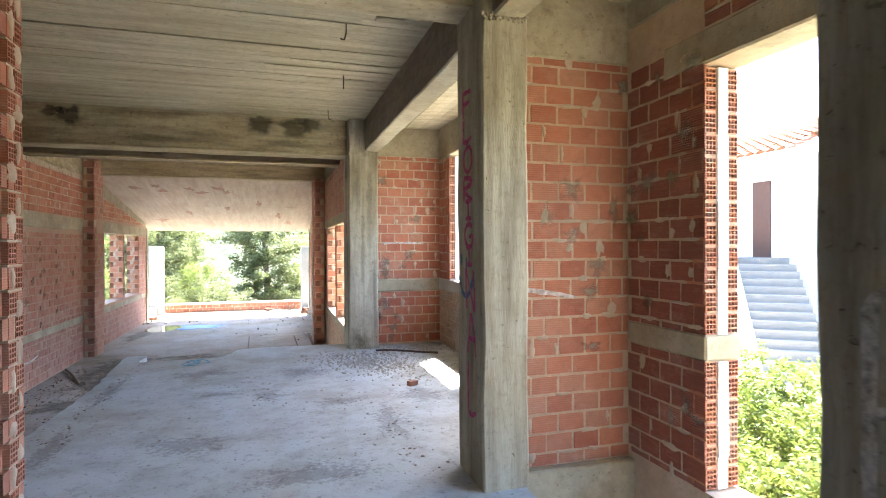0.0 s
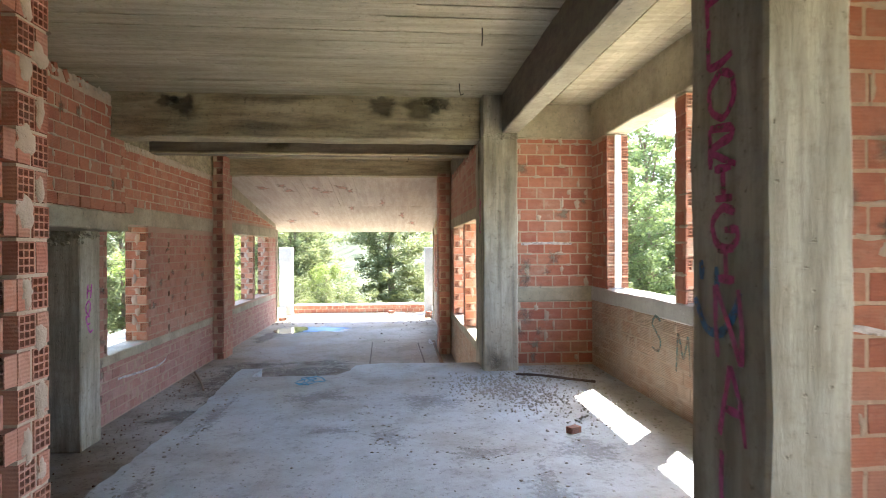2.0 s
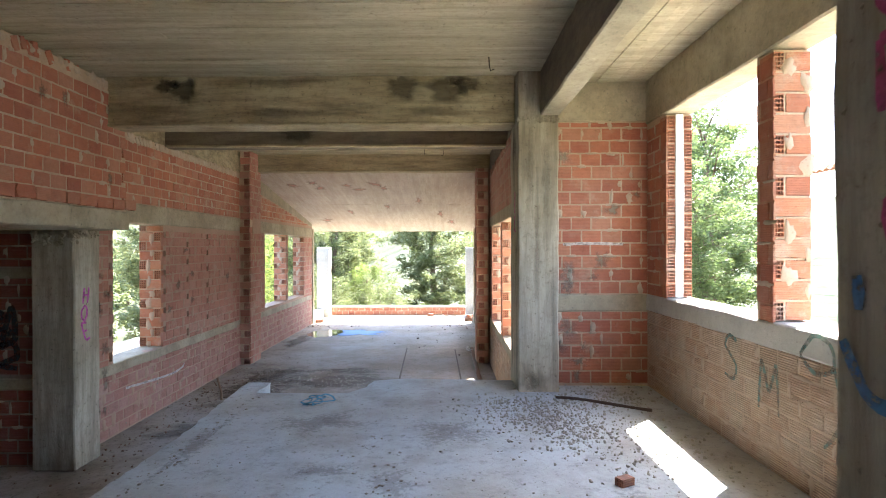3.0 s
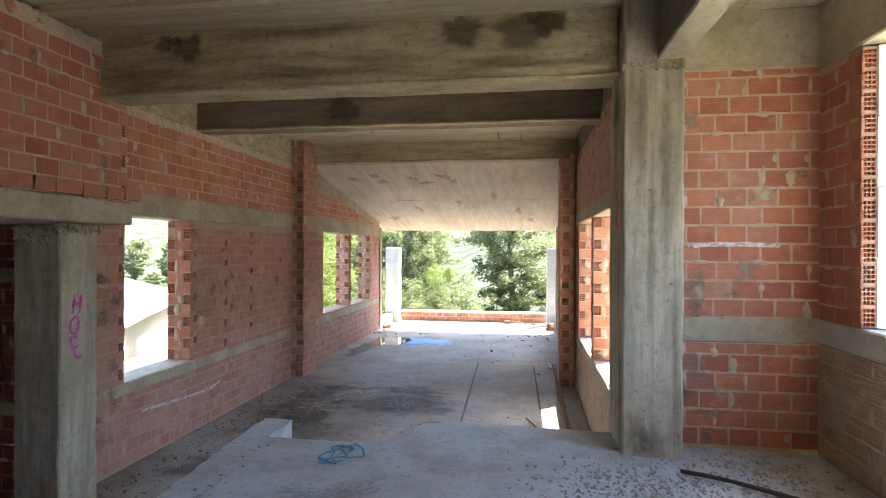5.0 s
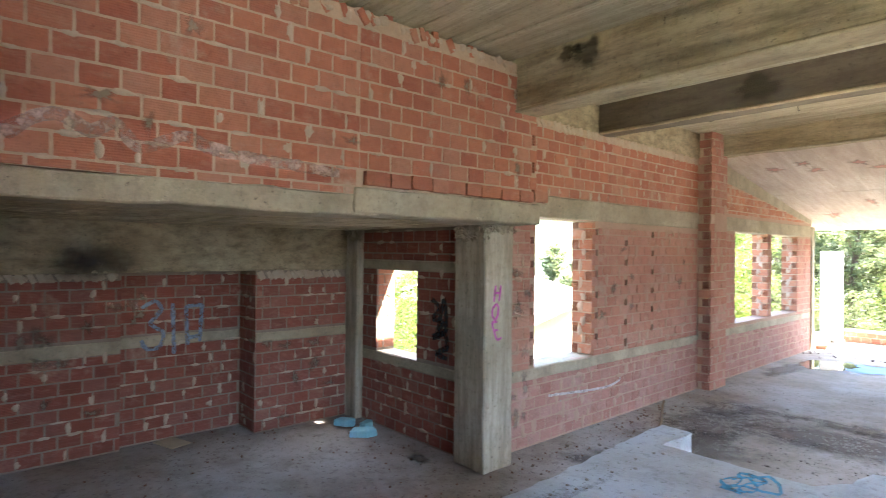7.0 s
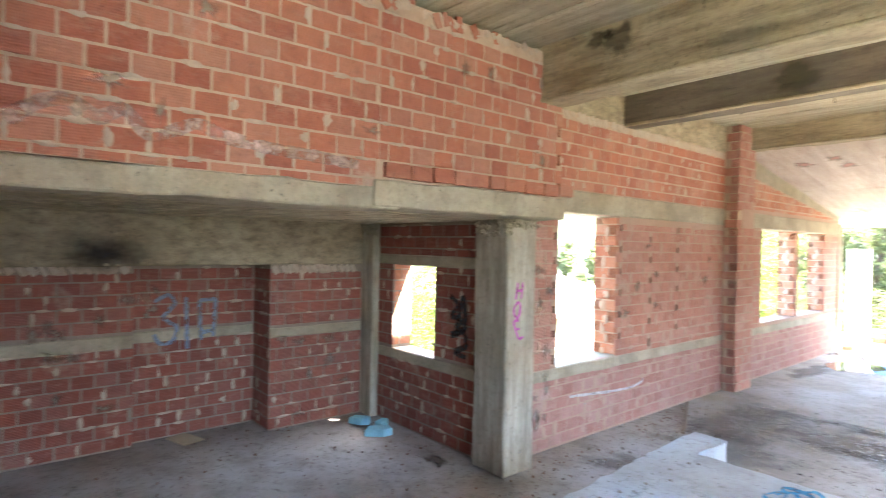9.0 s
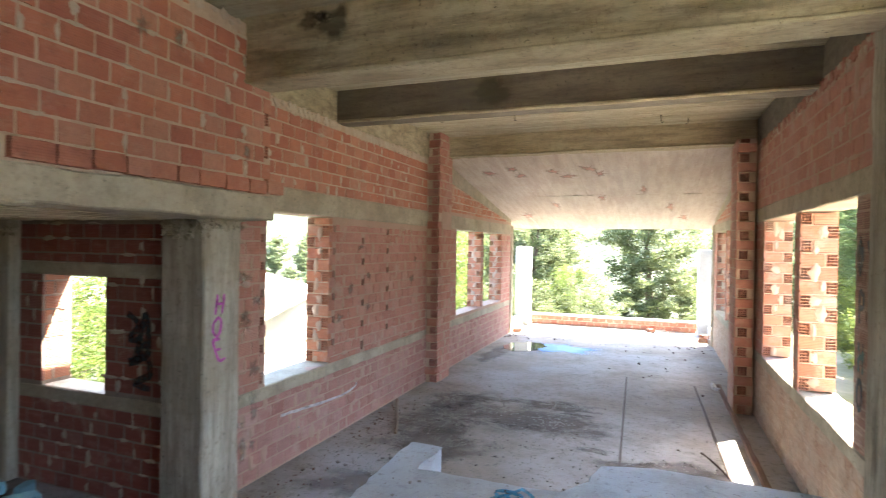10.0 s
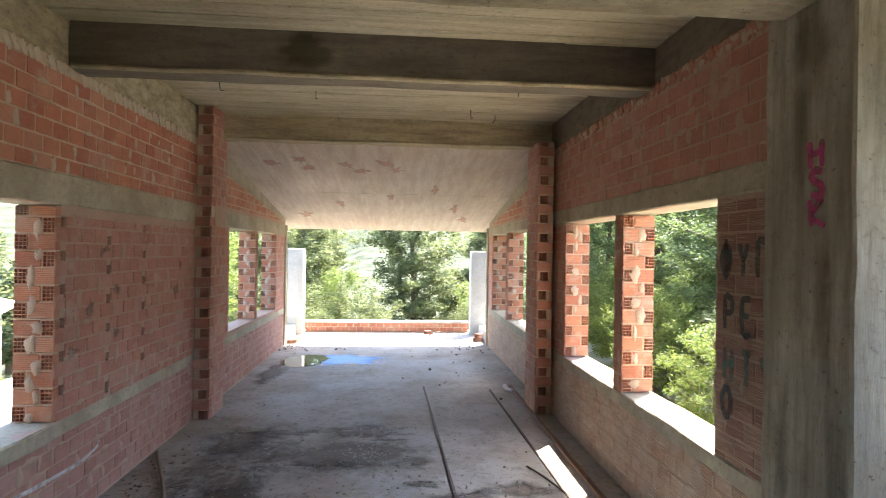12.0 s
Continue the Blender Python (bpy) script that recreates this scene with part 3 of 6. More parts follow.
pier_face(pier_left, 12.41, -3.48, -3.29, LOW, 3.24, BRICKP, 9, 0.62)
brick_face(pier_left, "x", -3.29, 1, [(12.42, LOW, 13.0, 1.7), (12.42, 1.95, 13.0, 3.24)], BRICKP, 10)

# right side of the hall
WR = 1.17
right_open = [(8.72, 0.09, 10.26, 1.77), (10.46, 0.09, 12.05, 1.77), (14.20, 0.08, 15.74, 1.80), (15.95, 0.08, 17.5, 1.80)]
cut_r = [(a, b, c + DEEP, d) for a, b, c, d in right_open]
wall_right = boxes("wall_right", wall_boxes("x", WR + DEEP, 1.48, 8.06, 18.1, LOW, 2.0, cut_r) + wall_boxes("x", WR, WR + DEEP, 8.06, 18.1, LOW, 2.0, cut_r)
                   + wall_boxes("x", WR, 1.48, 8.06, 12.85, 2.0, 2.80), MORTARP,
                   label="unplastered hollow brick wall with window openings", category="wall", kind="structure")
gable_right = gable("gable_right", WR, 1.48)
brick_face(wall_right, "x", WR, -1, [(8.08, LOW + 0.02, 18.1, -0.03)], BRICKR, 11)
brick_face(wall_right, "x", WR, -1, [(10.26, 0.09, 10.46, 1.74), (12.05, 0.09, 14.2, 1.74), (15.74, 0.09, 15.95, 1.74), (17.5, 0.09, 18.1, 1.74)], BRICKP, 12)
brick_face(wall_right, "x", WR, -1, [(8.08, 0.09, 8.72, 1.74)], BRICKG, 12)
brick_face(wall_right, "x", WR, -1, [(8.08, 1.95, 12.86, 2.72)], BRICKP, 13)
slant_row(wall_right, "x", WR, -1, 8.08, 12.5, 2.72, 2.80, BRICKP, 8)
brick_face(gable_right, "x", WR, -1, [(12.72, 2.0, 18.0, 2.9)], BRICKO, 14, top=lambda a: roof_z(a) - gable_gap(a))
cast("lintel_right", WR - 0.012, 8.06, 1.77, 1.49, 18.1, 1.95, CONC, "grey concrete lintel band over the windows", "lintel", seed=3)
cast("sill_band_right", WR - 0.008, 8.06, -0.04, 1.50, 18.1, 0.092, CONC, "grey concrete sill band under the windows", "sill", seed=4)
jamb_face(wall_right, "y", 10.26, -1, WR, 1.47, 0.10, 1.76, BRICKO, 15)
jamb_face(wall_right, "y", 12.05, -1, WR, 1.47, 0.10, 1.76, BRICKO, 16)
jamb_face(wall_right, "y", 15.74, -1, WR, 1.47, 0.10, 1.79, BRICKO, 17)
jamb_face(wall_right, "y", 17.5, -1, WR, 1.47, 0.10, 1.79, BRICKO, 18)
pier_right = boxes("pier_right", [(0.915, 12.51 + DEEP, LOW, 1.168, 13.1, 2.88)], MORTARP, label="freestanding hollow brick pier against the wall", category="pillar", kind="structure")
pier_face(pier_right, 12.51, 0.915, 1.135, LOW, 2.88, BRICKP, 19, 0.42)
brick_face(pier_right, "x", 0.915, -1, [(12.52, LOW, 13.1, 2.88)], BRICKP, 20)

# columns and beams
cast("column_centre", 1.04, 7.46, -0.02, 1.43, 8.06, 3.09, COLM, "square bare concrete column with pale drips", "column", seed=5)
cast("column_front", 1.19, 2.885, -0.02, 1.47, 3.32, 3.09, COLM, "bare concrete column with pink spray paint", "column", seed=6)
cast("column_near", 1.19, 0.48, -0.02, 1.55, 0.90, 3.09, COLM, "bare concrete column with chalky mark", "column", seed=7)
cast("column_left", -3.68, 7.48, LOW, -3.26, 7.88, 1.60, COLM, "bare concrete column beside the niche", "column", seed=8)
cast("column_left_near", -3.68, 3.24, LOW, -3.26, 3.70, 1.60, COLM, "bare concrete column at the near end of the niche", "column", seed=42)
cast("column_niche", -5.76, 7.50, LOW, -5.50, 7.76, 1.60, COLM, "bare concrete corner column in the niche", "column", seed=9)
cast("beam_near", -7.0, 3.02, 2.76, 1.3, 3.30, 3.12, BEAM, "concrete ceiling beam", "beam", seed=10)
cast("beam_first", -3.02, 7.60, 2.60, 1.03, 7.90, 3.12, BEAM, "concrete ceiling beam with damp dark stains", "beam", seed=11)
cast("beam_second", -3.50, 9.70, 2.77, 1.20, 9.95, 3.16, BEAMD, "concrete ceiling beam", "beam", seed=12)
cast("beam_third", -3.50, 12.85, 2.86, 1.20, 13.10, 3.24, BEAM, "concrete ceiling beam", "beam", seed=13)
beam_long = cast("beam_long", 1.255, -4.0, 2.665, 1.45, 7.72, 3.10, CONC, "long concrete ceiling beam with one side coloured darker for shade", "beam", seed=14)
# faces towards the hall get darker concrete: their shade is put into the colour
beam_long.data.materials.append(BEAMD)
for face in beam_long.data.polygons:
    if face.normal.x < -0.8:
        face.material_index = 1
cast("edge_beam_left", -3.80, 7.9, 2.78, WL - 0.02, 12.9, 3.20, BEAM, "concrete edge beam on the wall", "beam", seed=15)
# right edge beam: its shade is painted in with the darker concrete
cast("edge_beam_right", WR + 0.02, 8.06, 2.80, 1.50, 12.9, 3.20, BEAMD, "concrete edge beam on the wall, coloured darker for shade", "beam", seed=16)
cast("lintel_niche", -3.36, 5.86, 1.575, -2.985, 7.94, 1.775, CONC, "rough concrete lintel beam over the niche opening", "lintel", seed=17, wob=0.012, step=0.12)
cast("lintel_niche_near", -3.355, 3.5, 1.565, -2.994, 6.10, 1.715, CONC, "rough concrete lintel beam over the niche opening", "lintel", seed=43, wob=0.012, step=0.12)


def honeycomb(name, centre, size, seed, label, count=70, material=CONC, big=0.034):
    """A broken column head: stones and spilt mortar that stuck out of the formwork."""
    rnd = random.Random(seed)
    bm = bmesh.new()
    for _ in range(count):
        c = Vector([p + rnd.uniform(-q, q) for p, q in zip(centre, size)])
        r = rnd.uniform(0.35, 1.0) * big
        res = bmesh.ops.create_icosphere(bm, subdivisions=1, radius=r, matrix=Matrix.Translation(c))
        for v in res["verts"]:
            v.co += Vector((rnd.gauss(0, 1), rnd.gauss(0, 1), rnd.gauss(0, 1))) * r * 0.22
    me = bpy.data.meshes.new(name)
    bm.to_mesh(me)
    bm.free()
    me.materials.append(material)
    return tagged(new(name, me), label, "concrete", "", "structure")


honeycomb("column_head_left", (-3.47, 7.50, 1.50), (0.205, 0.035, 0.075), 3, "broken honeycombed concrete at the column head", 130)
honeycomb("column_head_left_side", (-3.27, 7.66, 1.535), (0.02, 0.19, 0.035), 4, "spilt mortar at the column head", 60)
honeycomb("column_head_niche", (-5.60, 7.51, 1.50), (0.15, 0.03, 0.06), 5, "broken honeycombed concrete at the column head", 60)
honeycomb("column_head_centre", (1.235, 7.465, 2.62), (0.20, 0.012, 0.03), 6, "spilt mortar seam across the column", 160, COLM, 0.014)
honeycomb("column_head_front", (1.33, 2.89, 2.66), (0.14, 0.012, 0.02), 7, "spilt mortar seam across the column", 110, COLM, 0.013)
honeycomb("beam_crust", (-0.74, 12.85, 3.18), (0.22, 0.012, 0.018), 9, "lump of spilt mortar on the concrete beam", 110, CONC, 0.02)
honeycomb("beam_crust", (0.55, 12.85, 3.20), (0.20, 0.012, 0.015), 10, "lump of spilt mortar on the concrete beam", 90, CONC, 0.02)
honeycomb("beam_crust", (-0.9, 9.70, 2.775), (1.9, 0.010, 0.006), 11, "crumbling concrete along the beam edge", 260, BEAM, 0.011)


def plank_slab(name, x0, x1, y0, y1, z, thick, along, material, label, width=0.105, slope=None, seed=1, joint=None):
    """A cast slab whose underside keeps the marks of the planks it was poured on, as steps of a few millimetres."""
    rnd = random.Random(seed)
    vs, fs = [], []
    top = (lambda y: z) if slope is None else slope
    a, end = (y0, y1) if along == "x" else (x0, x1)
    while a < end - 1e-4:
        b = min(end, a + width * rnd.uniform(0.9, 1.08))
        c0, c1 = (x0, x1) if along == "x" else (y0, y1)
        cuts = [c0] + sorted(c0 + (c1 - c0) * rnd.random() for _ in range(int((c1 - c0) / 2.4))) + [c1]
        if joint:
            cuts = [c0, joint - 0.011, joint + 0.011, c1]
        for p, q in zip(cuts, cuts[1:]):
            if q - p < 0.03:
                continue
            d = rnd.uniform(-0.004, 0.004)
            if rnd.random() < 0.06:
                d -= 0.006
            xa, xb, ya, yb = (p, q, a + 0.001, b - 0.001) if along == "x" else (a + 0.001, b - 0.001, p, q)
            k = len(vs)
            tilt = rnd.uniform(-0.0015, 0.0015)
            vs += [(xa, ya, top(ya) + d), (xb, ya, top(ya) + d + tilt), (xb, yb, top(yb) + d + tilt), (xa, yb, top(yb) + d)]
            vs += [(xa, ya, top(ya) + thick), (xb, ya, top(ya) + thick), (xb, yb, top(yb) + thick), (xa, yb, top(yb) + thick)]
            fs += [tuple(k + i for i in f) for f in BOXF]
        a = b
    k = len(vs)
    vs += [(x0, y0, top(y0) + 0.02), (x1, y0, top(y0) + 0.02), (x1, y1, top(y1) + 0.02), (x0, y1, top(y1) + 0.02)]
    vs += [(x0, y0, top(y0) + thick + 0.02), (x1, y0, top(y0) + thick + 0.02), (x1, y1, top(y1) + thick + 0.02), (x0, y1, top(y1) + thick + 0.02)]
    fs += [tuple(k + i for i in f) for f in BOXF]
    return tagged(new(name, mesh(name, vs, fs, material)), label, "ceiling", "", "structure")


plank_slab("ceiling_front", -7.2, 1.27, -4.0, 7.62, 3.085, 0.18, "x", CEIL, "board-marked bare concrete ceiling", seed=1)
plank_slab("ceiling_alcove", 1.43, 3.02, -4.0, 8.0, 3.05, 0.18, "y", CEIL, "board-marked bare concrete ceiling", seed=2)
plank_slab("ceiling_middle", -3.86, 2.30, 7.88, 9.72, 3.13, 0.18, "x", CEIL, "board-marked bare concrete ceiling", seed=3)
plank_slab("ceiling_back", -3.86, 2.30, 9.93, 12.87, 3.19, 0.18, "x", CEIL, "board-marked bare concrete ceiling", seed=4)
plank_slab("ceiling_sloped", -3.86, 2.30, 13.0, 19.05, 0, 0.16, "y", ROOF, "sloping board-marked concrete roof slab", slope=roof_z, seed=5, joint=15.62)
boxes("roof_cap", [(-3.86, 7.6, 3.30, 2.30, 13.1, 3.36), (-7.3, -4.0, 3.26, 2.95, 7.9, 3.32)], CONC, label="concrete roof deck", category="roof", kind="structure")

for bm_name, x0, x1, y, z in (("beam_first", -3.0, 1.03, 7.60, 2.60), ("beam_second", -3.48, 1.18, 9.70, 2.77), ("beam_third", -3.48, 1.18, 12.85, 2.86)):
    cast("formwork_lip", x0, y - 0.022, z - 0.004, x1, y + 0.03, z + 0.028, BEAM, "", "", parent=bpy.data.objects[bm_name], kind="", seed=60, wob=0.005)
cast("wall_end_left", -3.80, 17.95, LOW, -3.45, 18.12, 1.93, CONC, "thin concrete tie column at the wall end", "column", seed=61)
cast("wall_end_right", 1.13, 18.05, LOW, 1.49, 18.22, 1.95, CONC, "thin concrete tie column at the wall end", "column", seed=62)

# alcove beside the centre column
alcove_back = boxes("alcove_back", [(1.43, 7.71, 0.0, 2.62, 7.98, 3.06)], MORTAR, label="brick wall at the end of the alcove", category="wall", kind="structure")
brick_face(alcove_back, "y", 7.71, -1, [(1.44, 0.0, 2.37, 0.74), (1.44, 0.92, 2.37, 2.64)], BRICK, 21, drop=0.02)
cast("alcove_beam", 1.42, 7.695, 2.65, 2.38, 7.95, 3.06, CONC, "concrete beam over the alcove wall", "beam", seed=18)
cast("alcove_band", 1.428, 7.698, 0.745, 2.372, 7.95, 0.92, CONC, "concrete band in the brick wall", "band", seed=19)
alcove_open = [(5.73, 0.92, 7.22, 2.62), (3.95, 0.92, 5.55, 2.62)]
alcove_right = boxes("alcove_right", wall_boxes("x", 2.37, 2.61, 3.56, 7.71, -0.9, 3.05, [(a, b, c + DEEP, d) for a, b, c, d in alcove_open]), MORTAR, label="brick wall with two large window openings", category="wall", kind="structure")
brick_face(alcove_right, "x", 2.37, -1, [(3.56, 0.0, 7.70, 0.76)], BRICKR, 22)
brick_face(alcove_right, "x", 2.37, -1, [(7.22, 0.92, 7.70, 2.60), (5.55, 0.92, 5.73, 2.60), (3.56, 0.92, 3.95, 2.60)], BRICK, 23)
jamb_face(alcove_right, "y", 7.22, -1, 2.37, 2.60, 0.93, 2.61, BRICKO, 24, both=True, hole=0.075)
jamb_face(alcove_right, "y", 5.55, -1, 2.37, 2.60, 0.93, 2.61, BRICKO, 25, hole=0.062, oneside=True)
FOAMW = plain("white_insulation_foam", (0.82, 0.82, 0.80), 0.8, vary=0.10, scale=18)
for y, z0, z1, x in ((7.22, 0.93, 2.61, 2.37), (2.60, -0.03, 0.71, 2.44), (2.60, 0.86, 2.40, 2.44)):
    boxes("insulation_board", [(x + 0.08, y - 0.010 - 0.006 * (i % 2), z0 + (z1 - z0) * i / 4, x + 0.148 + 0.005 * (i % 3), y + 0.05, z0 + (z1 - z0) * (i + 1) / 4 - 0.004) for i in range(4)], FOAMW, label="white foam insulation board between two brick leaves", category="insulation", soft=0.003)
cast("alcove_lintel", 2.355, 3.56, 2.62, 2.62, 7.71, 3.06, CONC, "concrete lintel over the alcove windows", "lintel", seed=20)
cast("alcove_sill", 2.36, 3.56, 0.76, 2.63, 7.71, 0.925, PALE, "pale concrete window sill", "sill", seed=21)

# the stair bay near the start
bay_back = boxes("bay_back", [(1.47, 3.33, -0.1, 2.68, 3.55, 3.06)], MORTAR, label="red brick wall beside the column", category="wall", kind="structure")
brick_face(bay_back, "y", 3.33, -1, [(1.48, -0.08, 2.44, 2.62)], BRICK, 26)
cast("bay_footing", 1.47, 3.25, -0.97, 2.68, 3.56, -0.09, CONC, "concrete footing under the brick wall", "footing", seed=22)
cast("bay_beam", 1.47, 3.31, 2.62, 2.44, 3.56, 3.06, CONC, "concrete beam over the brick wall", "beam", seed=23)
bay_right = boxes("bay_right", wall_boxes("x", 2.44, 2.68, -4.0, 3.33, -0.95, 3.05, [(1.05, -0.04, 2.60 + DEEP, 2.41)]), MORTAR, label="brick wall with a tall open doorway", category="wall", kind="structure")
# this wall's shade is painted in with the darkened brick
brick_face(bay_right, "x", 2.44, -1, [(2.60, -0.04, 3.32, 0.71), (2.60, 0.86, 3.32, 2.58), (0.7, 2.62, 2.6, 2.86)], BRICK_SHADED, 27)
jamb_face(bay_right, "y", 2.60, -1, 2.44, 2.67, -0.03, 0.71, BRICKO, 28, both=True, hole=0.075)
jamb_face(bay_right, "y", 2.60, -1, 2.44, 2.67, 0.86, 2.40, BRICKO, 29, both=True, hole=0.075)
cast("bay_band", 2.43, 2.59, 0.71, 2.69, 3.33, 0.86, CONC, "concrete band in the brick wall", "band", seed=24)
cast("bay_lintel", 2.43, 0.55, 2.41, 2.70, 2.95, 2.61, CONC, "concrete lintel over the doorway", "lintel", seed=25)
cast("bay_top_beam", 2.43, -4.0, 2.86, 2.70, 3.33, 3.06, CONC, "concrete edge beam", "beam", seed=26)

# cross wall beside the start, upper wall and niche
seams_c = tooth_slots(((-1.258, 1),), 0.0, 2.76, 0.09)
cross_wall = boxes("cross_wall", [(-7.0, 3.25, LOW, -1.305, 3.50, 3.09)] + [(-1.305, 3.25, 2.77, -1.21, 3.50, 3.09), (-1.305, 3.25, -0.1, -1.21, 3.50, 0.0)], MORTAR, label="brick wall with a ragged toothed end", category="wall", kind="structure")
jamb_face(cross_wall, "x", -1.21, 1, 3.33, 3.50, 0.0, 2.76, BRICK, 30)
brick_face(cross_wall, "y", 3.25, -1, [(-2.6, 0.0, -1.213, 2.76)], BRICK, 31, slots=seams_c)
teeth(cross_wall, "y", 3.25, -1, seams_c, BRICK)
brick_face(cross_wall, "y", 3.50, 1, [(-6.1, LOW, -1.22, 1.46), (-3.0, 1.46, -1.22, 3.06)], BRICK, 32)
seams_u = tooth_slots(((7.865, 0),), 1.80, 2.66, 0.07)
upper_wall = boxes("upper_wall", [(-3.30, 3.5, 1.715, -3.0 - TD, 5.92, 1.77), (-3.0 - TD, 3.5, 1.715, -3.0, 5.92, 1.77), (-3.30, 3.5, 1.77, -3.0 - TD, 7.9, 3.04)] + wall_boxes("x", -3.0 - TD, -3.0, 3.5, 7.9, 1.77, 3.04, seams_u), MORTAR, label="red brick wall carried on the concrete lintel", category="wall", kind="structure")
brick_face(upper_wall, "x", -3.0, 1, [(3.5, 1.718, 5.92, 2.94), (5.92, 1.895, 7.9, 2.94)], BRICK, 33, drop=0.10, slots=seams_u)
rb = random.Random(19)
yb = 5.95
while yb < 7.84:
    long = rb.uniform(0.17, 0.25)
    mb = basis("x", 1, yb + long / 2, -3.0, 1.835 + rb.uniform(-0.006, 0.006), long - 0.008, 0.04 + rb.uniform(0, 0.018), 0.105, 0.012)
    PIECES.append((upper_wall, rb.choice(BRICKS[BRICK.name]), mb @ Matrix.Rotation(rb.uniform(-0.02, 0.02), 4, "Y"), "brick"))
    yb += long
slant_row(upper_wall, "x", -3.0, 1, 3.5, 7.6, 2.95, 3.05, BRICK, 5, 1.0)
teeth(upper_wall, "x", -3.0, 1, seams_u, BRICK)
# niche walls: dim light is put into the brick and mortar colours
niche_back = boxes("niche_back", [(-6.6, 6.32, LOW, -5.75, 7.76, 1.07), (-6.6, 5.04, LOW, -6.20, 6.32, 1.07), (-6.6, 3.5, LOW, -6.10, 5.04, 1.07)], MORTAR_SHADED,
                   label="red brick back wall of the niche with a recess, darkened for shade", category="wall", kind="structure")
brick_face(niche_back, "x", -5.75, 1, [(6.33, LOW, 7.5, 0.25), (6.33, 0.37, 7.5, 0.98)], BRICK_SHADED, 35)
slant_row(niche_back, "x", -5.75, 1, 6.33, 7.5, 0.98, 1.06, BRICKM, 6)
brick_face(niche_back, "x", -6.20, 1, [(5.04, LOW, 6.32, 0.25), (5.04, 0.37, 6.32, 1.05)], BRICK_SHADED, 36)
brick_face(niche_back, "x", -6.10, 1, [(3.5, LOW, 5.04, 0.22), (3.5, 0.36, 5.04, 0.98)], BRICK_SHADED, 37)
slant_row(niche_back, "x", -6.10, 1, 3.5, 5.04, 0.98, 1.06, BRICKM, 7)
brick_face(niche_back, "y", 6.32, -1, [(-6.2, LOW, -5.75, 1.05)], BRICK_SHADED, 38)
cast("niche_band_front", -5.9, 6.315, 0.25, -5.742, 7.5, 0.37, CONC, "concrete band in the niche wall", "band", seed=27)
cast("niche_band_recess", -6.4, 5.04, 0.25, -6.192, 6.31, 0.37, CONC, "concrete band in the niche wall", "band", seed=28)
cast("niche_band_side", -6.4, 3.5, 0.22, -6.092, 5.04, 0.36, CONC, "concrete band in the niche wall", "band", seed=29)
cast("niche_beam", -6.6, 3.5, 1.07, -5.74, 7.76, 1.59, BEAM, "concrete beam on the niche wall", "beam", seed=30)
niche_right = boxes("niche_right", wall_boxes("y", 7.60, 7.86, -5.5, -3.68, LOW, 1.58, [(-5.20, 0.10, -4.42, 1.09)]), MORTAR_SHADED,
                    label="brick side wall of the niche with a small window, darkened for shade", category="wall", kind="structure")
brick_face(niche_right, "y", 7.60, -1, [(-5.5, LOW, -3.68, -0.02), (-5.5, 0.1, -5.2, 1.09), (-4.42, 0.1, -3.68, 1.09), (-5.5, 1.21, -3.68, 1.56)], BRICK_SHADED, 39)
brick_face(niche_right, "x", -5.20, 1, [(7.62, 0.10, 7.85, 1.09)], BRICKO, 41)
cast("niche_lintel", -5.5, 7.592, 1.09, -3.68, 7.87, 1.21, CONC, "concrete lintel over the niche window", "lintel", seed=31)
cast("niche_sill", -5.5, 7.592, -0.02, -3.68, 7.88, 0.10, CONC, "concrete sill under the niche window", "sill", seed=32)
plank_slab("ceiling_niche", -7.0, -3.34, 3.3, 8.0, 1.57, 0.2, "y", BEAM, "low board-marked concrete ceiling of the niche", seed=6)

# terrace
parapet = boxes("parapet", [(-3.34, 20.06, LOW, 0.96, 20.24, -0.53)], MORTAR, label="low brick parapet at the terrace edge", category="parapet", kind="structure")
brick_face(parapet, "y", 20.06, -1, [(-3.34, LOW, 0.96, -0.54)], BRICK, 40)
cast("parapet_coping", -3.34, 20.03, -0.53, 0.96, 20.27, -0.48, PALE, "concrete coping on the parapet", "coping", seed=33)
cast("terrace_post_left", -3.73, 19.6, LOW, -3.34, 19.95, 1.40, PALE, "white-washed concrete terrace post", "post", seed=34)
cast("terrace_post_right", 0.96, 19.6, LOW, 1.37, 19.95, 1.40, PALE, "grey concrete terrace post", "post", seed=35)
boxes("terrace_kerb", [(-3.72, 18.0, LOW, -3.50, 19.6, -0.52), (1.18, 18.1, LOW, 1.4, 19.6, -0.52)], PALE, label="low concrete kerbs along the terrace sides", category="kerb", kind="structure", soft=0.015)
# plain unseen walls added behind the start to close it; opening sized for light
boxes("wall_behind", [(-7.2, -4.2, -1.0, 3.2, -4.0, -0.0), (-7.2, -4.2, 2.6, 3.2, -4.0, 3.1), (-7.2, -4.2, 0.0, 0.35, -4.0, 2.6), (1.25, -4.2, 0.0, 3.2, -4.0, 2.6)]
      + wall_boxes("x", -7.4, -7.2, -4.2, 7.9, -1.0, 3.3, []), MORTAR, label="unseen plain wall behind the start with an opening sized for light", category="wall", kind="structure")
boxes("floor_front", [(-7.2, -4.0, -1.0, -1.72, 3.25, -0.01)], SLAB, label="bare concrete floor beside the start", category="floor", kind="structure")

# ---- outside ----


def smooth(a, b, x):
    k = min(1, max(0, (x - a) / (b - a)))
    return k * k * (3 - 2 * k)


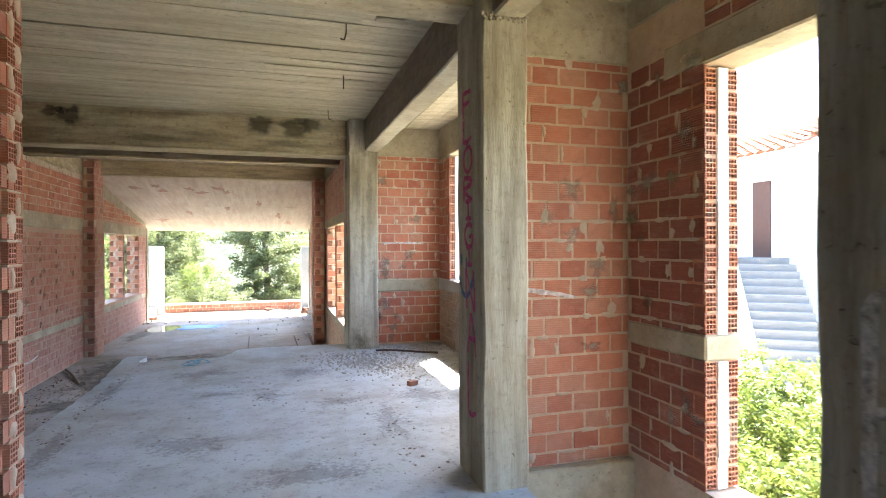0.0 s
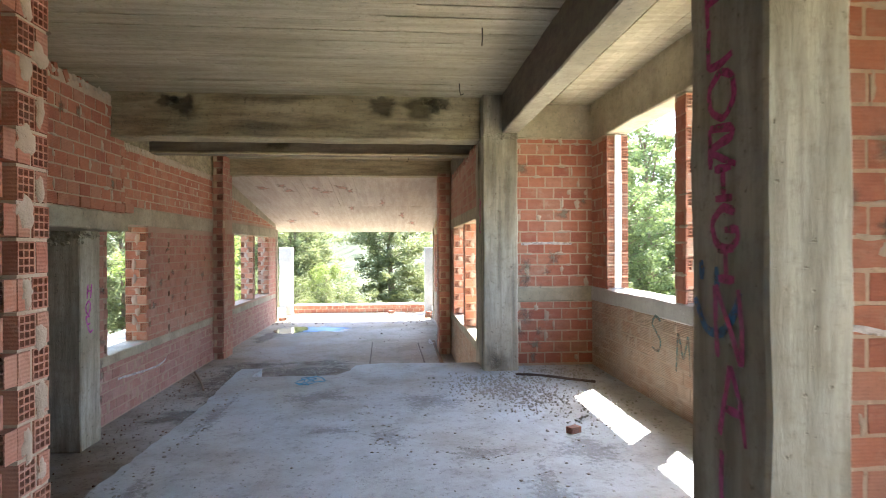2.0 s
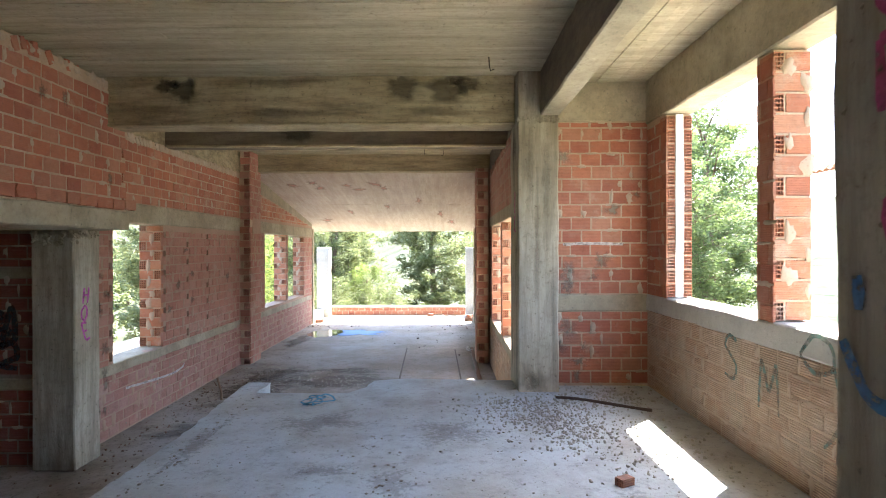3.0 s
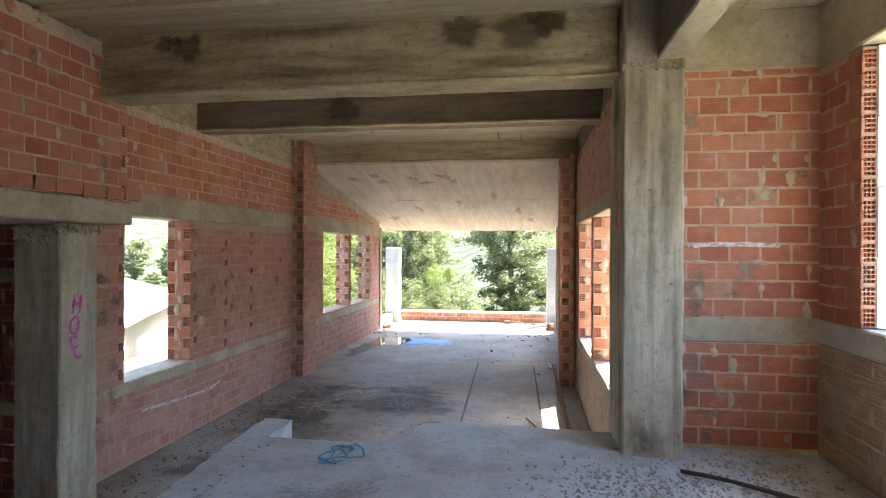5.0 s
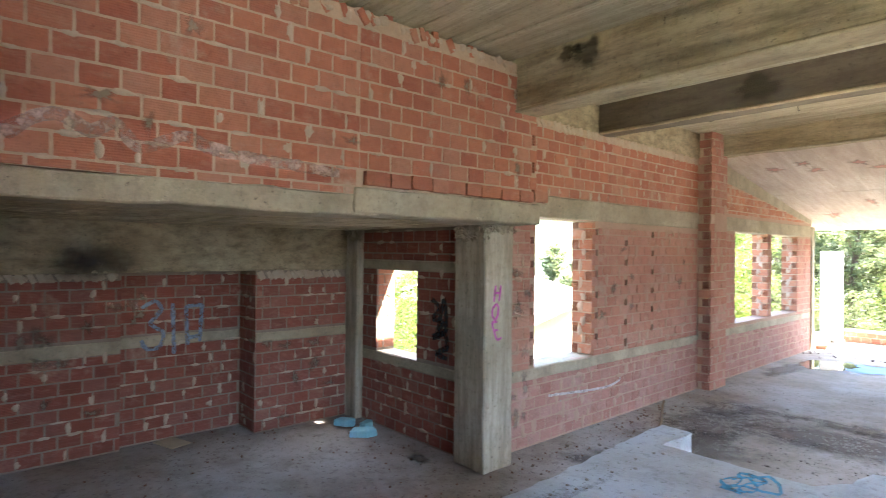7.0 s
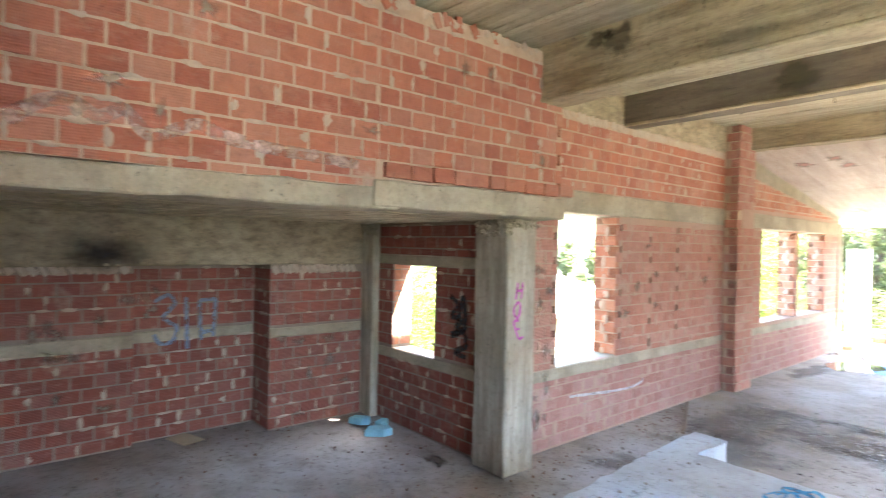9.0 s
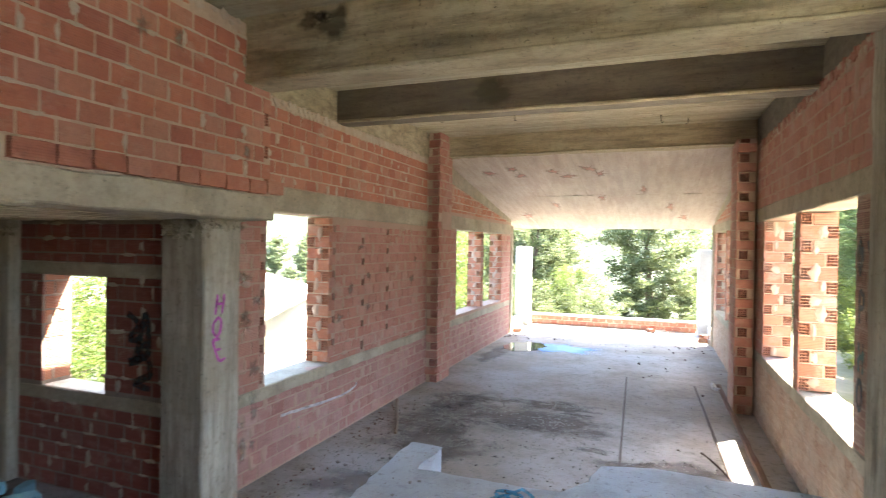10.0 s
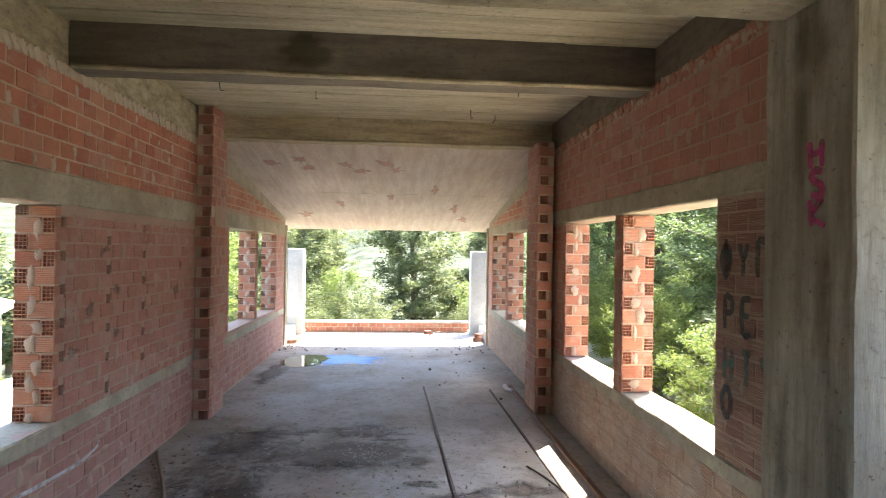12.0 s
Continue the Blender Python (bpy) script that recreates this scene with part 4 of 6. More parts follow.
def ground_z(x, y):
    z = -1.3 - 2.6 * smooth(6, 14, -x) * smooth(-30, -5, y) - 1.2 * smooth(21, 30, y)
    r = math.hypot(x, y)
    return z + 0.12 * noise.noise(Vector((x * 0.15, y * 0.15, 0))) + 36 * smooth(60, 240, r) * (0.7 + 0.5 * noise.noise(Vector((x * 0.008, y * 0.008, 3))))


def make_ground():
    axis = [-900, -500, -300, -220, -160, -120, -90, -70] + [-60 + 2.5 * i for i in range(49)] + [70, 90, 120, 160, 220, 300, 500, 900]
    n = len(axis)
    vs = [(x, y, ground_z(x, y)) for y in axis for x in axis]
    fs = [(j * n + i, j * n + i + 1, (j + 1) * n + i + 1, (j + 1) * n + i) for j in range(n - 1) for i in range(n - 1)]
    m, t, p = nodes("dry_ground")
    v = place(t)
    c = blend(t, ramp(t, noise_tex(t, v, 0.35, 6), 0.40, 0.62), (0.46, 0.41, 0.31), (0.16, 0.17, 0.07))
    c = blend(t, calc(t, "MULTIPLY", noise_tex(t, v, 9, 6, 0.7), 0.6), c, (0.10, 0.09, 0.05))
    xs = t.nodes.new("ShaderNodeSeparateXYZ")
    link(t, v, xs.inputs[0])
    # paler ground strip added outside the alcove windows to bounce light indoors
    bounce_strip = calc(t, "MULTIPLY", ramp(t, calc(t, "DIVIDE", xs.outputs["X"], 10), 0.15, 0.25), ramp(t, calc(t, "DIVIDE", xs.outputs["Y"], 20), 0.45, 0.60, (1, 1, 1, 1), (0, 0, 0, 1)))
    bounce_strip = calc(t, "MULTIPLY", bounce_strip, ramp(t, calc(t, "DIVIDE", xs.outputs["Y"], 20), 0.19, 0.24))
    c = blend(t, bounce_strip, c, blend(t, noise_tex(t, v, 2.5, 6), (0.62, 0.58, 0.50), (0.46, 0.42, 0.34)))
    far = t.nodes.new("ShaderNodeVectorMath")
    far.operation = "LENGTH"
    link(t, v, far.inputs[0])
    woods = blend(t, ramp(t, noise_tex(t, v, 0.25, 8, 0.75), 0.35, 0.65), (0.010, 0.016, 0.008), (0.075, 0.078, 0.052))
    c = blend(t, ramp(t, calc(t, "DIVIDE", far.outputs["Value"], 100), 0.20, 0.36), c, woods)
    link(t, c, p.inputs["Base Color"])
    p.inputs["Roughness"].default_value = 0.95
    p.inputs["Specular IOR Level"].default_value = 0.05
    bump(t, p, noise_tex(t, v, 14, 5), 0.6, 0.03)
    tagged(new("ground", mesh("ground", vs, fs, m, True)), "dry pale ground with sparse green growth", "ground", "", "structure")


make_ground()


def leaf_mat(name, light, dark):
    m, t, p = nodes(name)
    isl = t.nodes.new("ShaderNodeNewGeometry")
    c = blend(t, isl.outputs["Random Per Island"], dark, light)
    link(t, c, p.inputs["Base Color"])
    p.inputs["Roughness"].default_value = 0.6
    tr = t.nodes.new("ShaderNodeBsdfTranslucent")
    link(t, blend(t, 0.5, c, light), tr.inputs["Color"])
    mx = t.nodes.new("ShaderNodeMixShader")
    mx.inputs[0].default_value = 0.52
    out = t.nodes["Material Output"]
    link(t, p.outputs[0], mx.inputs[1])
    link(t, tr.outputs[0], mx.inputs[2])
    link(t, mx.outputs[0], out.inputs["Surface"])
    return m


BARK = plain("bark", (0.13, 0.09, 0.06), 0.95, vary=0.4, scale=20, strength=0.8)
LEAF_PINE = leaf_mat("pine_foliage", (0.165, 0.185, 0.075), (0.07, 0.095, 0.038))
LEAF_DARK = leaf_mat("dark_foliage", (0.13, 0.175, 0.06), (0.055, 0.085, 0.03))
LEAF_LIME = leaf_mat("bright_foliage", (0.16, 0.20, 0.04), (0.06, 0.10, 0.02))


def tube(bm, pts, radii, sides=6):
    rings = []
    for (p, r) in zip(pts, radii):
        rings.append([bm.verts.new((p[0] + r * math.cos(2 * math.pi * i / sides), p[1] + r * math.sin(2 * math.pi * i / sides), p[2])) for i in range(sides)])
    for a, b in zip(rings, rings[1:]):
        for i in range(sides):
            bm.faces.new((a[i], a[(i + 1) % sides], b[(i + 1) % sides], b[i]))
    bm.faces.new(rings[-1])


def tree(seed, height, spread, leaf, material, count, low=0.25, label="", bushy=False):
    """A tree: tapered trunk, limbs, and a crown of separate leaves in uneven clumps."""
    rnd = random.Random(seed)
    root = tagged(new("tree" if not bushy else "bush"), label, "bush" if bushy else "tree", "trees outside" if not bushy else "bushes outside")
    bm = bmesh.new()
    lean = (rnd.uniform(-0.2, 0.2), rnd.uniform(-0.2, 0.2))
    tips = []
    if not bushy:
        n = 6
        pts = [(lean[0] * (i / n) ** 2 * 2, lean[1] * (i / n) ** 2 * 2, height * 0.9 * i / n) for i in range(n + 1)]
        tube(bm, pts, [0.035 * height * (1 - 0.85 * i / n) for i in range(n + 1)], 7)
    limbs = 64 if not bushy else 22
    for i in range(limbs):
        k = low + (1 - low) * (i + rnd.random()) / limbs
        a = i * 2.4 + rnd.uniform(-0.5, 0.5)
        reach = spread * (0.30 + 0.75 * math.sin(math.pi * min(1, (k - low * 0.4) / (1.05 - low * 0.4))) ** 0.7) * rnd.uniform(0.55, 1.15)
        b = (lean[0] * k * k * 2, lean[1] * k * k * 2, height * k * 0.88 if not bushy else 0.0)
        e = (b[0] + reach * math.cos(a), b[1] + reach * math.sin(a), height * k + rnd.uniform(-0.03, 0.07) * height)
        mid = tuple((p + q) / 2 + rnd.uniform(-0.1, 0.1) for p, q in zip(b, e))
        tube(bm, [b, mid, e], [0.010 * height * (1.1 - k), 0.005 * height, 0.0015 * height], 4)
        for f in (1.0, 0.88, 0.74, 0.6, 0.42):
            side = rnd.uniform(-0.22, 0.22) * reach * f
            c = (b[0] + (e[0] - b[0]) * f - math.sin(a) * side, b[1] + (e[1] - b[1]) * f + math.cos(a) * side, b[2] + (e[2] - b[2]) * f + rnd.uniform(-0.05, 0.08) * spread)
            tips.append((c, 0.19 * spread * rnd.uniform(0.55, 1.15)))
    part("trunk", bm, BARK, root)
    vs, fs = [], []
    for i in range(count):
        c, r = tips[i % len(tips)]
        d = Vector((rnd.gauss(0, 1), rnd.gauss(0, 1), rnd.gauss(0, 0.6)))
        d = d.normalized() * r * rnd.random() ** 0.45
        o = Vector(c) + d
        if o.z < 0.05:
            continue
        u = Vector((rnd.gauss(0, 1) + d.x / r, rnd.gauss(0, 1) + d.y / r, rnd.gauss(0, 0.5) + 0.3)).normalized()
        w = u.cross(Vector((rnd.gauss(0, 1), rnd.gauss(0, 1), rnd.gauss(0, 1)))).normalized()
        s = leaf * rnd.uniform(0.55, 1.35)
        k = len(vs)
        vs += [o - u * s, o + w * s * 0.36, o + u * s, o - w * s * 0.36]
        fs.append((k, k + 1, k + 2, k + 3))
    crown = new("crown", mesh("crown", vs, fs, material))
    crown.parent = root
    return root


def plant(ob, x, y, s=1.0, turn=0.0, copy=True):
    m = Matrix.LocRotScale((x, y, ground_z(x, y) - 0.05), Euler((0, 0, turn)), (s, s, s))
    if copy:
        o = copy_thing(ob, Matrix.LocRotScale((x, y, ground_z(x, y) - 0.05), Euler((0, 0, turn)), None))
        o.scale = (s, s, s)
        return o
    ob.matrix_basis = m
    return ob


pine = tree(1, 6.2, 2.1, 0.064, LEAF_PINE, 46000, 0.06, "pine tree with dense soft green foliage behind the terrace")
far_pine = tree(6, 6.2, 2.0, 0.22, LEAF_PINE, 3500, 0.12, "distant pine tree on the slope")
fir = tree(2, 6.6, 1.8, 0.056, LEAF_DARK, 36000, 0.07, "dark green leafy tree beside the house")
lime = tree(3, 4.2, 1.7, 0.052, LEAF_LIME, 18000, 0.08, "yellow-green leafy tree in the sun")
bush = tree(4, 1.7, 1.0, 0.045, LEAF_LIME, 10000, 0.15, "sunlit yellow-green bush beside the doorway", True)
shrub = tree(5, 2.4, 1.6, 0.046, LEAF_PINE, 13000, 0.10, "low green bush on dry ground", True)
rt = random.Random(12)
plant(pine, -0.2, 28.0, 1.0, 0.3, False)
plant(far_pine, -20, 60, 1.0, 0.3, False)
for i in range(34):
    a, d = radians(rt.uniform(108, 140)), rt.uniform(38, 120)
    plant(far_pine, d * math.cos(a), d * math.sin(a), rt.uniform(0.5, 1.0), rt.uniform(0, 6))
for x, y, s in ((-4.9, 27.5, 0.95), (1.6, 30.0, 0.52), (-5.0, 31.5, 0.8), (3.6, 31.0, 0.9), (-8.2, 29.0, 1.1), (6.4, 28.0, 1.0), (-10.5, 24.0, 1.0), (-12.5, 33, 1.2), (10.0, 33, 1.1), (-42, 62, 1.0), (-48, 60, 1.1), (-36, 72, 1.0), (-46, 50, 1.0), (-34, 46, 1.3), (-25, 52, 1.4), (-16, 38, 1.1), (-38, 38, 1.3), (-14, 48, 1.3), (-29, 58, 1.4)):
    if y > 36:
        plant(far_pine, x, y, s * (0.5 if x < -15 else 1), rt.uniform(0, 6))
    else:
        plant(pine, x, y, s, rt.uniform(0, 6))
plant(fir, 5.7, 15.2, 0.78, 1.0, False)
for x, y, s in ((7.6, 17.5, 1.0), (5.6, 18.5, 0.9), (9.0, 21.0, 1.0), (6.0, 22.5, 0.9), (4.9, 25.0, 0.8), (7.4, 25.5, 0.9), (4.7, 19.8, 0.7)):
    plant(fir, x, y, s, rt.uniform(0, 6))
plant(lime, -3.0, 25.5, 0.62, 2.0, False)
for x, y, s in ((-9.6, 11.0, 0.8), (-11.5, 12.6, 0.9), (-6.6, 19.5, 0.9), (-7.2, 22.0, 1.0), (-5.9, 16.6, 0.75), (1.8, 25.0, 0.5), (5.0, 20.5, 0.6), (5.0, 16.3, 0.55), (3.5, 12.6, 0.42), (3.8, 15.2, 0.5), (3.4, 10.4, 0.36), (4.2, 17.6, 0.6)):
    plant(lime, x, y, s, rt.uniform(0, 6))
plant(bush, 4.6, 4.3, 0.8, 0.5, False)
for x, y, s in ((4.2, 3.2, 0.8), (5.4, 4.6, 0.85), (5.6, 3.4, 0.8), (4.9, 5.6, 0.8), (6.6, 5.2, 0.8), (3.9, 2.2, 0.8), (5.8, 6.2, 0.8)):
    plant(bush, x, y, s, rt.uniform(0, 6))
plant(shrub, -2.2, 24.0, 0.8, 0.2, False)
for x, y, s in ((-4.6, 23.6, 0.9), (2.4, 23.5, 0.9), (-6.6, 24.5, 1.0), (5.0, 13.4, 0.8), (4.6, 11.4, 0.7), (-16, 22, 1.3), (-19, 15, 1.3), (-15, 26, 0.7)):
    plant(shrub, x, y, s, rt.uniform(0, 6))

# the white neighbour's house with outside stairs
WHITE = plain("white_render", (0.78, 0.77, 0.74), 0.9, vary=0.12, scale=3)
STEP = plain("grey_stone_step", (0.24, 0.23, 0.21), 0.9, vary=0.3, scale=5)
TILE = plain("clay_roof_tile", (0.36, 0.16, 0.09), 0.85, vary=0.4, scale=7)
DOORM = plain("brown_door", (0.10, 0.045, 0.03), 0.5, vary=0.3, scale=6)
GREYM = plain("grey_metal", (0.25, 0.25, 0.25), 0.5, 0.6, 0.3, 20)


def bm_box(bm, x0, y0, z0, x1, y1, z1):
    v = [bm.verts.new(p) for p in ((x0, y0, z0), (x1, y0, z0), (x1, y1, z0), (x0, y1, z0), (x0, y0, z1), (x1, y0, z1), (x1, y1, z1), (x0, y1, z1))]
    for f in BOXF:
        bm.faces.new([v[i] for i in f])


def box_part(name, items, material, parent, label="", soft=0.0):
    bm = bmesh.new()
    for it in items:
        bm_box(bm, *it)
    if soft:
        bmesh.ops.bevel(bm, geom=bm.edges[:], offset=soft, segments=2, affect="EDGES")
    return part(name, bm, material, parent, label)


def tiled_roof(parent, x0, y0, x1, y1, z, rise, rows=14, cols=30):
    """Courses of half-round clay tiles on a slope that falls towards -x."""
    for r in range(rows):
        bm = bmesh.new()
        a, b = x0 + (x1 - x0) * r / rows, x0 + (x1 - x0) * (r + 1.15) / rows
        za, zb = z + rise * r / rows + 0.03, z + rise * (r + 1) / rows
        for c in range(cols):
            w = (y1 - y0) / cols
            yc = y0 + w * (c + 0.5)
            prev = None
            for k in range(6):
                an = math.pi * k / 5
                row = [bm.verts.new((xx, yc + w * 0.5 * math.cos(an), zz + w * 0.38 * math.sin(an))) for xx, zz in ((a, za), (b, zb))]
                if prev:
                    bm.faces.new((prev[0], row[0], row[1], prev[1]))
                prev = row
        part("tile_course", bm, TILE, parent)


house = tagged(new("house"), "white rendered house with clay tile roof and outside stairs", "house")
house.location = (12.4, 11.7, 0)
box_part("wall", [(0.35, -1.2, -1.5, 7, 8, 3.7), (0.6, -9.0, -1.5, 7, -1.2, 4.0)], WHITE, house)
box_part("door", [(0.30, -0.05, 1.05, 0.36, 0.50, 3.1)], DOORM, house, "dark brown wooden door")
box_part("door_frame", [(0.28, -0.33, 1.05, 0.37, -0.25, 3.18), (0.28, 0.65, 1.05, 0.37, 0.73, 3.18), (0.28, -0.25, 3.1, 0.37, 0.65, 3.18)], WHITE, house)
box_part("landing", [(-0.6, -0.6, 0.85, 0.35, 0.9, 1.05)], STEP, house)
box_part("window", [(0.55, -2.6, 3.1, 0.62, -1.9, 3.6)], GREYM, house, "small grey shuttered window")
tiled_roof(house, -0.5, -1.3, 3.0, 8.2, 3.65, 1.4)
tiled_roof(house, 0.2, -9.2, 3.0, -1.3, 4.0, 1.1, 10, 26)
sd = Vector((-0.6, -0.8, 0))
sw = Vector((0.8, -0.6, 0))
for i in range(14):
    bm = bmesh.new()
    bm_box(bm, -0.30, -0.65, -2.5, 0.02, 0.65, 0)
    st = part("step", bm, STEP, house)
    c = Vector((-0.25, -0.35, 0.9 - 0.17 * i)) + sd * (0.28 * i + 0.2)
    m = Matrix.Identity(4)
    m.col[0][:3], m.col[1][:3] = -sd, sw
    m.col[1][:3] = Vector((0, 0, 1)).cross(-sd)
    m.translation = c
    st.matrix_basis = m
bm = bmesh.new()
prof = []
for side in (0.0, 0.14):
    for i, (d, z) in enumerate(((0, 1.75), (4.2, -0.85), (4.2, -3.0), (0, -3.0))):
        prof.append(bm.verts.new(Vector((-0.25, -0.35, 0)) + sd * d - sw * (0.66 + side) + Vector((0, 0, z - 0.5))))
for f in ((0, 1, 2, 3), (7, 6, 5, 4), (0, 4, 5, 1), (1, 5, 6, 2), (2, 6, 7, 3), (3, 7, 4, 0)):
    bm.faces.new([prof[i] for i in f])
part("stair_wall", bm, WHITE, house)

# the low house on the other side
BEIGE = plain("beige_render", (0.62, 0.54, 0.42), 0.9, vary=0.15, scale=3)
hut = tagged(new("low_house"), "beige rendered low house with pale tiled roof", "house")
hut.location, hut.rotation_euler = (-16.85, 20.55, -4.3), (0, 0, radians(24.3))
box_part("wall", [(-3.5, -7.6, 0, 3.5, 7.6, 3.3)], BEIGE, hut)
bm = bmesh.new()
q = [bm.verts.new(p) for p in ((4.0, -8.0, 3.2), (4.0, 8.0, 3.2), (0, 8.0, 4.3), (0, -8.0, 4.3), (-4.0, 8.0, 3.2), (-4.0, -8.0, 3.2), (4.0, -8.0, 3.35), (4.0, 8.0, 3.35), (0, 8.0, 4.45), (0, -8.0, 4.45), (-4.0, 8.0, 3.35), (-4.0, -8.0, 3.35))]
for f in ((0, 1, 2, 3), (3, 2, 4, 5), (9, 8, 7, 6), (11, 10, 8, 9), (0, 6, 7, 1), (5, 4, 10, 11), (0, 3, 9, 6), (3, 5, 11, 9), (1, 7, 8, 2), (2, 8, 10, 4)):
    bm.faces.new([q[i] for i in f])
part("roof", bm, plain("pale_roof", (0.42, 0.36, 0.31), 0.9, vary=0.2, scale=4), hut)

# ---- things inside ----
bpy.context.view_layer.update()
OBJ = bpy.data.objects


def paint(name, colour, rough=0.6, cover=0.82):
    """Spray paint that lets specks of the wall through."""
    m, t, p = nodes(name)
    v = place(t)
    p.inputs["Base Color"].default_value = (*colour, 1)
    n = ramp(t, noise_tex(t, v, 38, 4, 0.7), 0.30, 0.62)
    link(t, blend(t, n, tuple(x * 0.75 for x in colour), tuple(min(1, x * 1.2 + 0.02) for x in colour)), p.inputs["Base Color"])
    p.inputs["Roughness"].default_value = rough
    link(t, calc(t, "ADD", calc(t, "MULTIPLY", ramp(t, noise_tex(t, v, 22, 5, 0.75), 0.28, 0.55), cover), 0.12), p.inputs["Alpha"])
    return m


PINK = paint("pink_spray_paint", (0.42, 0.03, 0.16), cover=0.95)
MAGENTA = paint("magenta_spray_paint", (0.50, 0.08, 0.38))
BLUE = paint("blue_spray_paint", (0.01, 0.12, 0.32))
SKYBLUE = paint("light_blue_spray_paint", (0.03, 0.30, 0.50), cover=0.7)
BLACK = paint("black_spray_paint", (0.015, 0.02, 0.025))
GREENB = paint("grey_green_spray_paint", (0.08, 0.17, 0.15), cover=0.6)
CHALK = paint("chalk_white_marks", (0.74, 0.70, 0.68), cover=0.55)
PALEB = paint("pale_blue_spray_paint", (0.30, 0.40, 0.55), cover=0.5)

GLYPH = {
    "F": (((0, 0), (0, 1)), ((0, 1), (0.6, 0.95)), ((0, 0.55), (0.5, 0.55))),
    "L": (((0.05, 1), (0, 0), (0.6, 0.05)),),
    "O": (((0.3, 1), (0.02, 0.75), (0.02, 0.3), (0.3, 0), (0.58, 0.3), (0.58, 0.75), (0.3, 1)),),
    "R": (((0, 0), (0, 1)), ((0, 1), (0.5, 0.9), (0.5, 0.65), (0, 0.5), (0.6, 0))),
    "I": (((0.3, 0), (0.3, 1)), ((0.1, 1), (0.5, 1)), ((0.1, 0), (0.5, 0))),
    "G": (((0.55, 0.85), (0.3, 1), (0.02, 0.7), (0.05, 0.2), (0.35, 0), (0.58, 0.2), (0.58, 0.45), (0.3, 0.45)),),
    "N": (((0, 0), (0.02, 1), (0.55, 0), (0.58, 1)),),
    "A": (((0, 0), (0.3, 1), (0.6, 0)), ((0.12, 0.4), (0.5, 0.4))),
    "H": (((0, 0), (0, 1)), ((0.55, 0), (0.55, 1)), ((0, 0.5), (0.55, 0.55))),
    "E": (((0.55, 1), (0, 1), (0, 0), (0.58, 0)), ((0, 0.5), (0.45, 0.5))),
    "S": (((0.55, 0.9), (0.25, 1), (0.03, 0.75), (0.5, 0.4), (0.45, 0.05), (0.02, 0.08)),),
    "K": (((0, 0), (0, 1)), ((0.55, 1), (0.02, 0.45), (0.6, 0))),
    "M": (((0, 0), (0.1, 1), (0.35, 0.4), (0.6, 1), (0.7, 0)),),
    "P": (((0, 0), (0, 1), (0.5, 0.95), (0.5, 0.6), (0.02, 0.5)),),
    "3": (((0.05, 0.95), (0.5, 0.95), (0.2, 0.55), (0.55, 0.35), (0.4, 0.02), (0, 0.08)),),
    "1": (((0.25, 0), (0.3, 1)),),
    "Y": (((0, 1), (0.3, 0.5), (0.58, 1)), ((0.3, 0.5), (0.28, 0))),
    "T": (((0, 1), (0.6, 1)), ((0.3, 1), (0.3, 0))),
    "0": (((0.3, 1), (0.02, 0.75), (0.02, 0.3), (0.3, 0), (0.58, 0.3), (0.58, 0.75), (0.3, 1)), ((0.3, 1.15), (0.3, -0.15))),
    "7": (((0, 0), (0, 1), (0.55, 1), (0.55, 0.8)),),
}


def spread_line(pts, step=0.025, wob=0.004, seed=1):
    out = []
    n = len(pts)
    for i in range(n - 1):
        p0, p1, p2, p3 = pts[max(0, i - 1)], pts[i], pts[i + 1], pts[min(n - 1, i + 2)]
        k = max(2, int(math.dist(p1, p2) / step))
        for j in range(k):
            u = j / k
            c = []
            for d in range(2):
                a, b, e, f = p0[d], p1[d], p2[d], p3[d]
                c.append(0.5 * (2 * b + (e - a) * u * 0.7 + (2 * a - 5 * b + 4 * e - f) * u * u * 0.5 + (3 * b - a - 3 * e + f) * u ** 3 * 0.5) if n > 2 else b + (e - b) * u)
            out.append((c[0] + wob * noise.noise(Vector((c[0] * 9, c[1] * 9, seed))), c[1] + wob * noise.noise(Vector((c[0] * 9, c[1] * 9, seed + 9)))))
    out.append(pts[-1])
    return out


def graffiti(name, strokes, width, material, put, label, cast_on=None, axis=None, gap=0.003, category="graffiti"):
    """Paint strokes given as 2D lines; put(u, v) gives the place; with cast_on the paint lies on that object's skin."""
    root = tagged(new(name), label, category)
    target = OBJ[cast_on] if cast_on else None
    for si, line in enumerate(strokes):
        vs, fs = [], []
        pts = spread_line(line, seed=si)
        prev = None
        for i, p in enumerate(pts):
            q = pts[min(i + 1, len(pts) - 1)]
            o = pts[max(i - 1, 0)]
            dx, dy = q[0] - o[0], q[1] - o[1]
            n = math.hypot(dx, dy) or 1
            w = width * (0.5 + 0.16 * noise.noise(Vector((p[0] * 14, p[1] * 14, si)))) * (0.7 if i in (0, len(pts) - 1) else 1)
            ids = []
            for side in (-1, -0.34, 0.34, 1):
                c = Vector(put(p[0] - dy / n * w * side, p[1] + dx / n * w * side))
                if target:
                    hit, at, no, _ = target.ray_cast(c + Vector(axis) * 0.1, -Vector(axis), distance=0.25)
                    if hit:
                        c = at
                    c = c + Vector(axis) * (gap + 0.0004 * si)
                ids.append(len(vs))
                vs.append(c)
            if prev:
                for a in range(3):
                    fs.append((prev[a], ids[a], ids[a + 1], prev[a + 1]))
            prev = ids
        ob = new("stroke", mesh("stroke", vs, fs, material))
        ob.parent = root
    return root


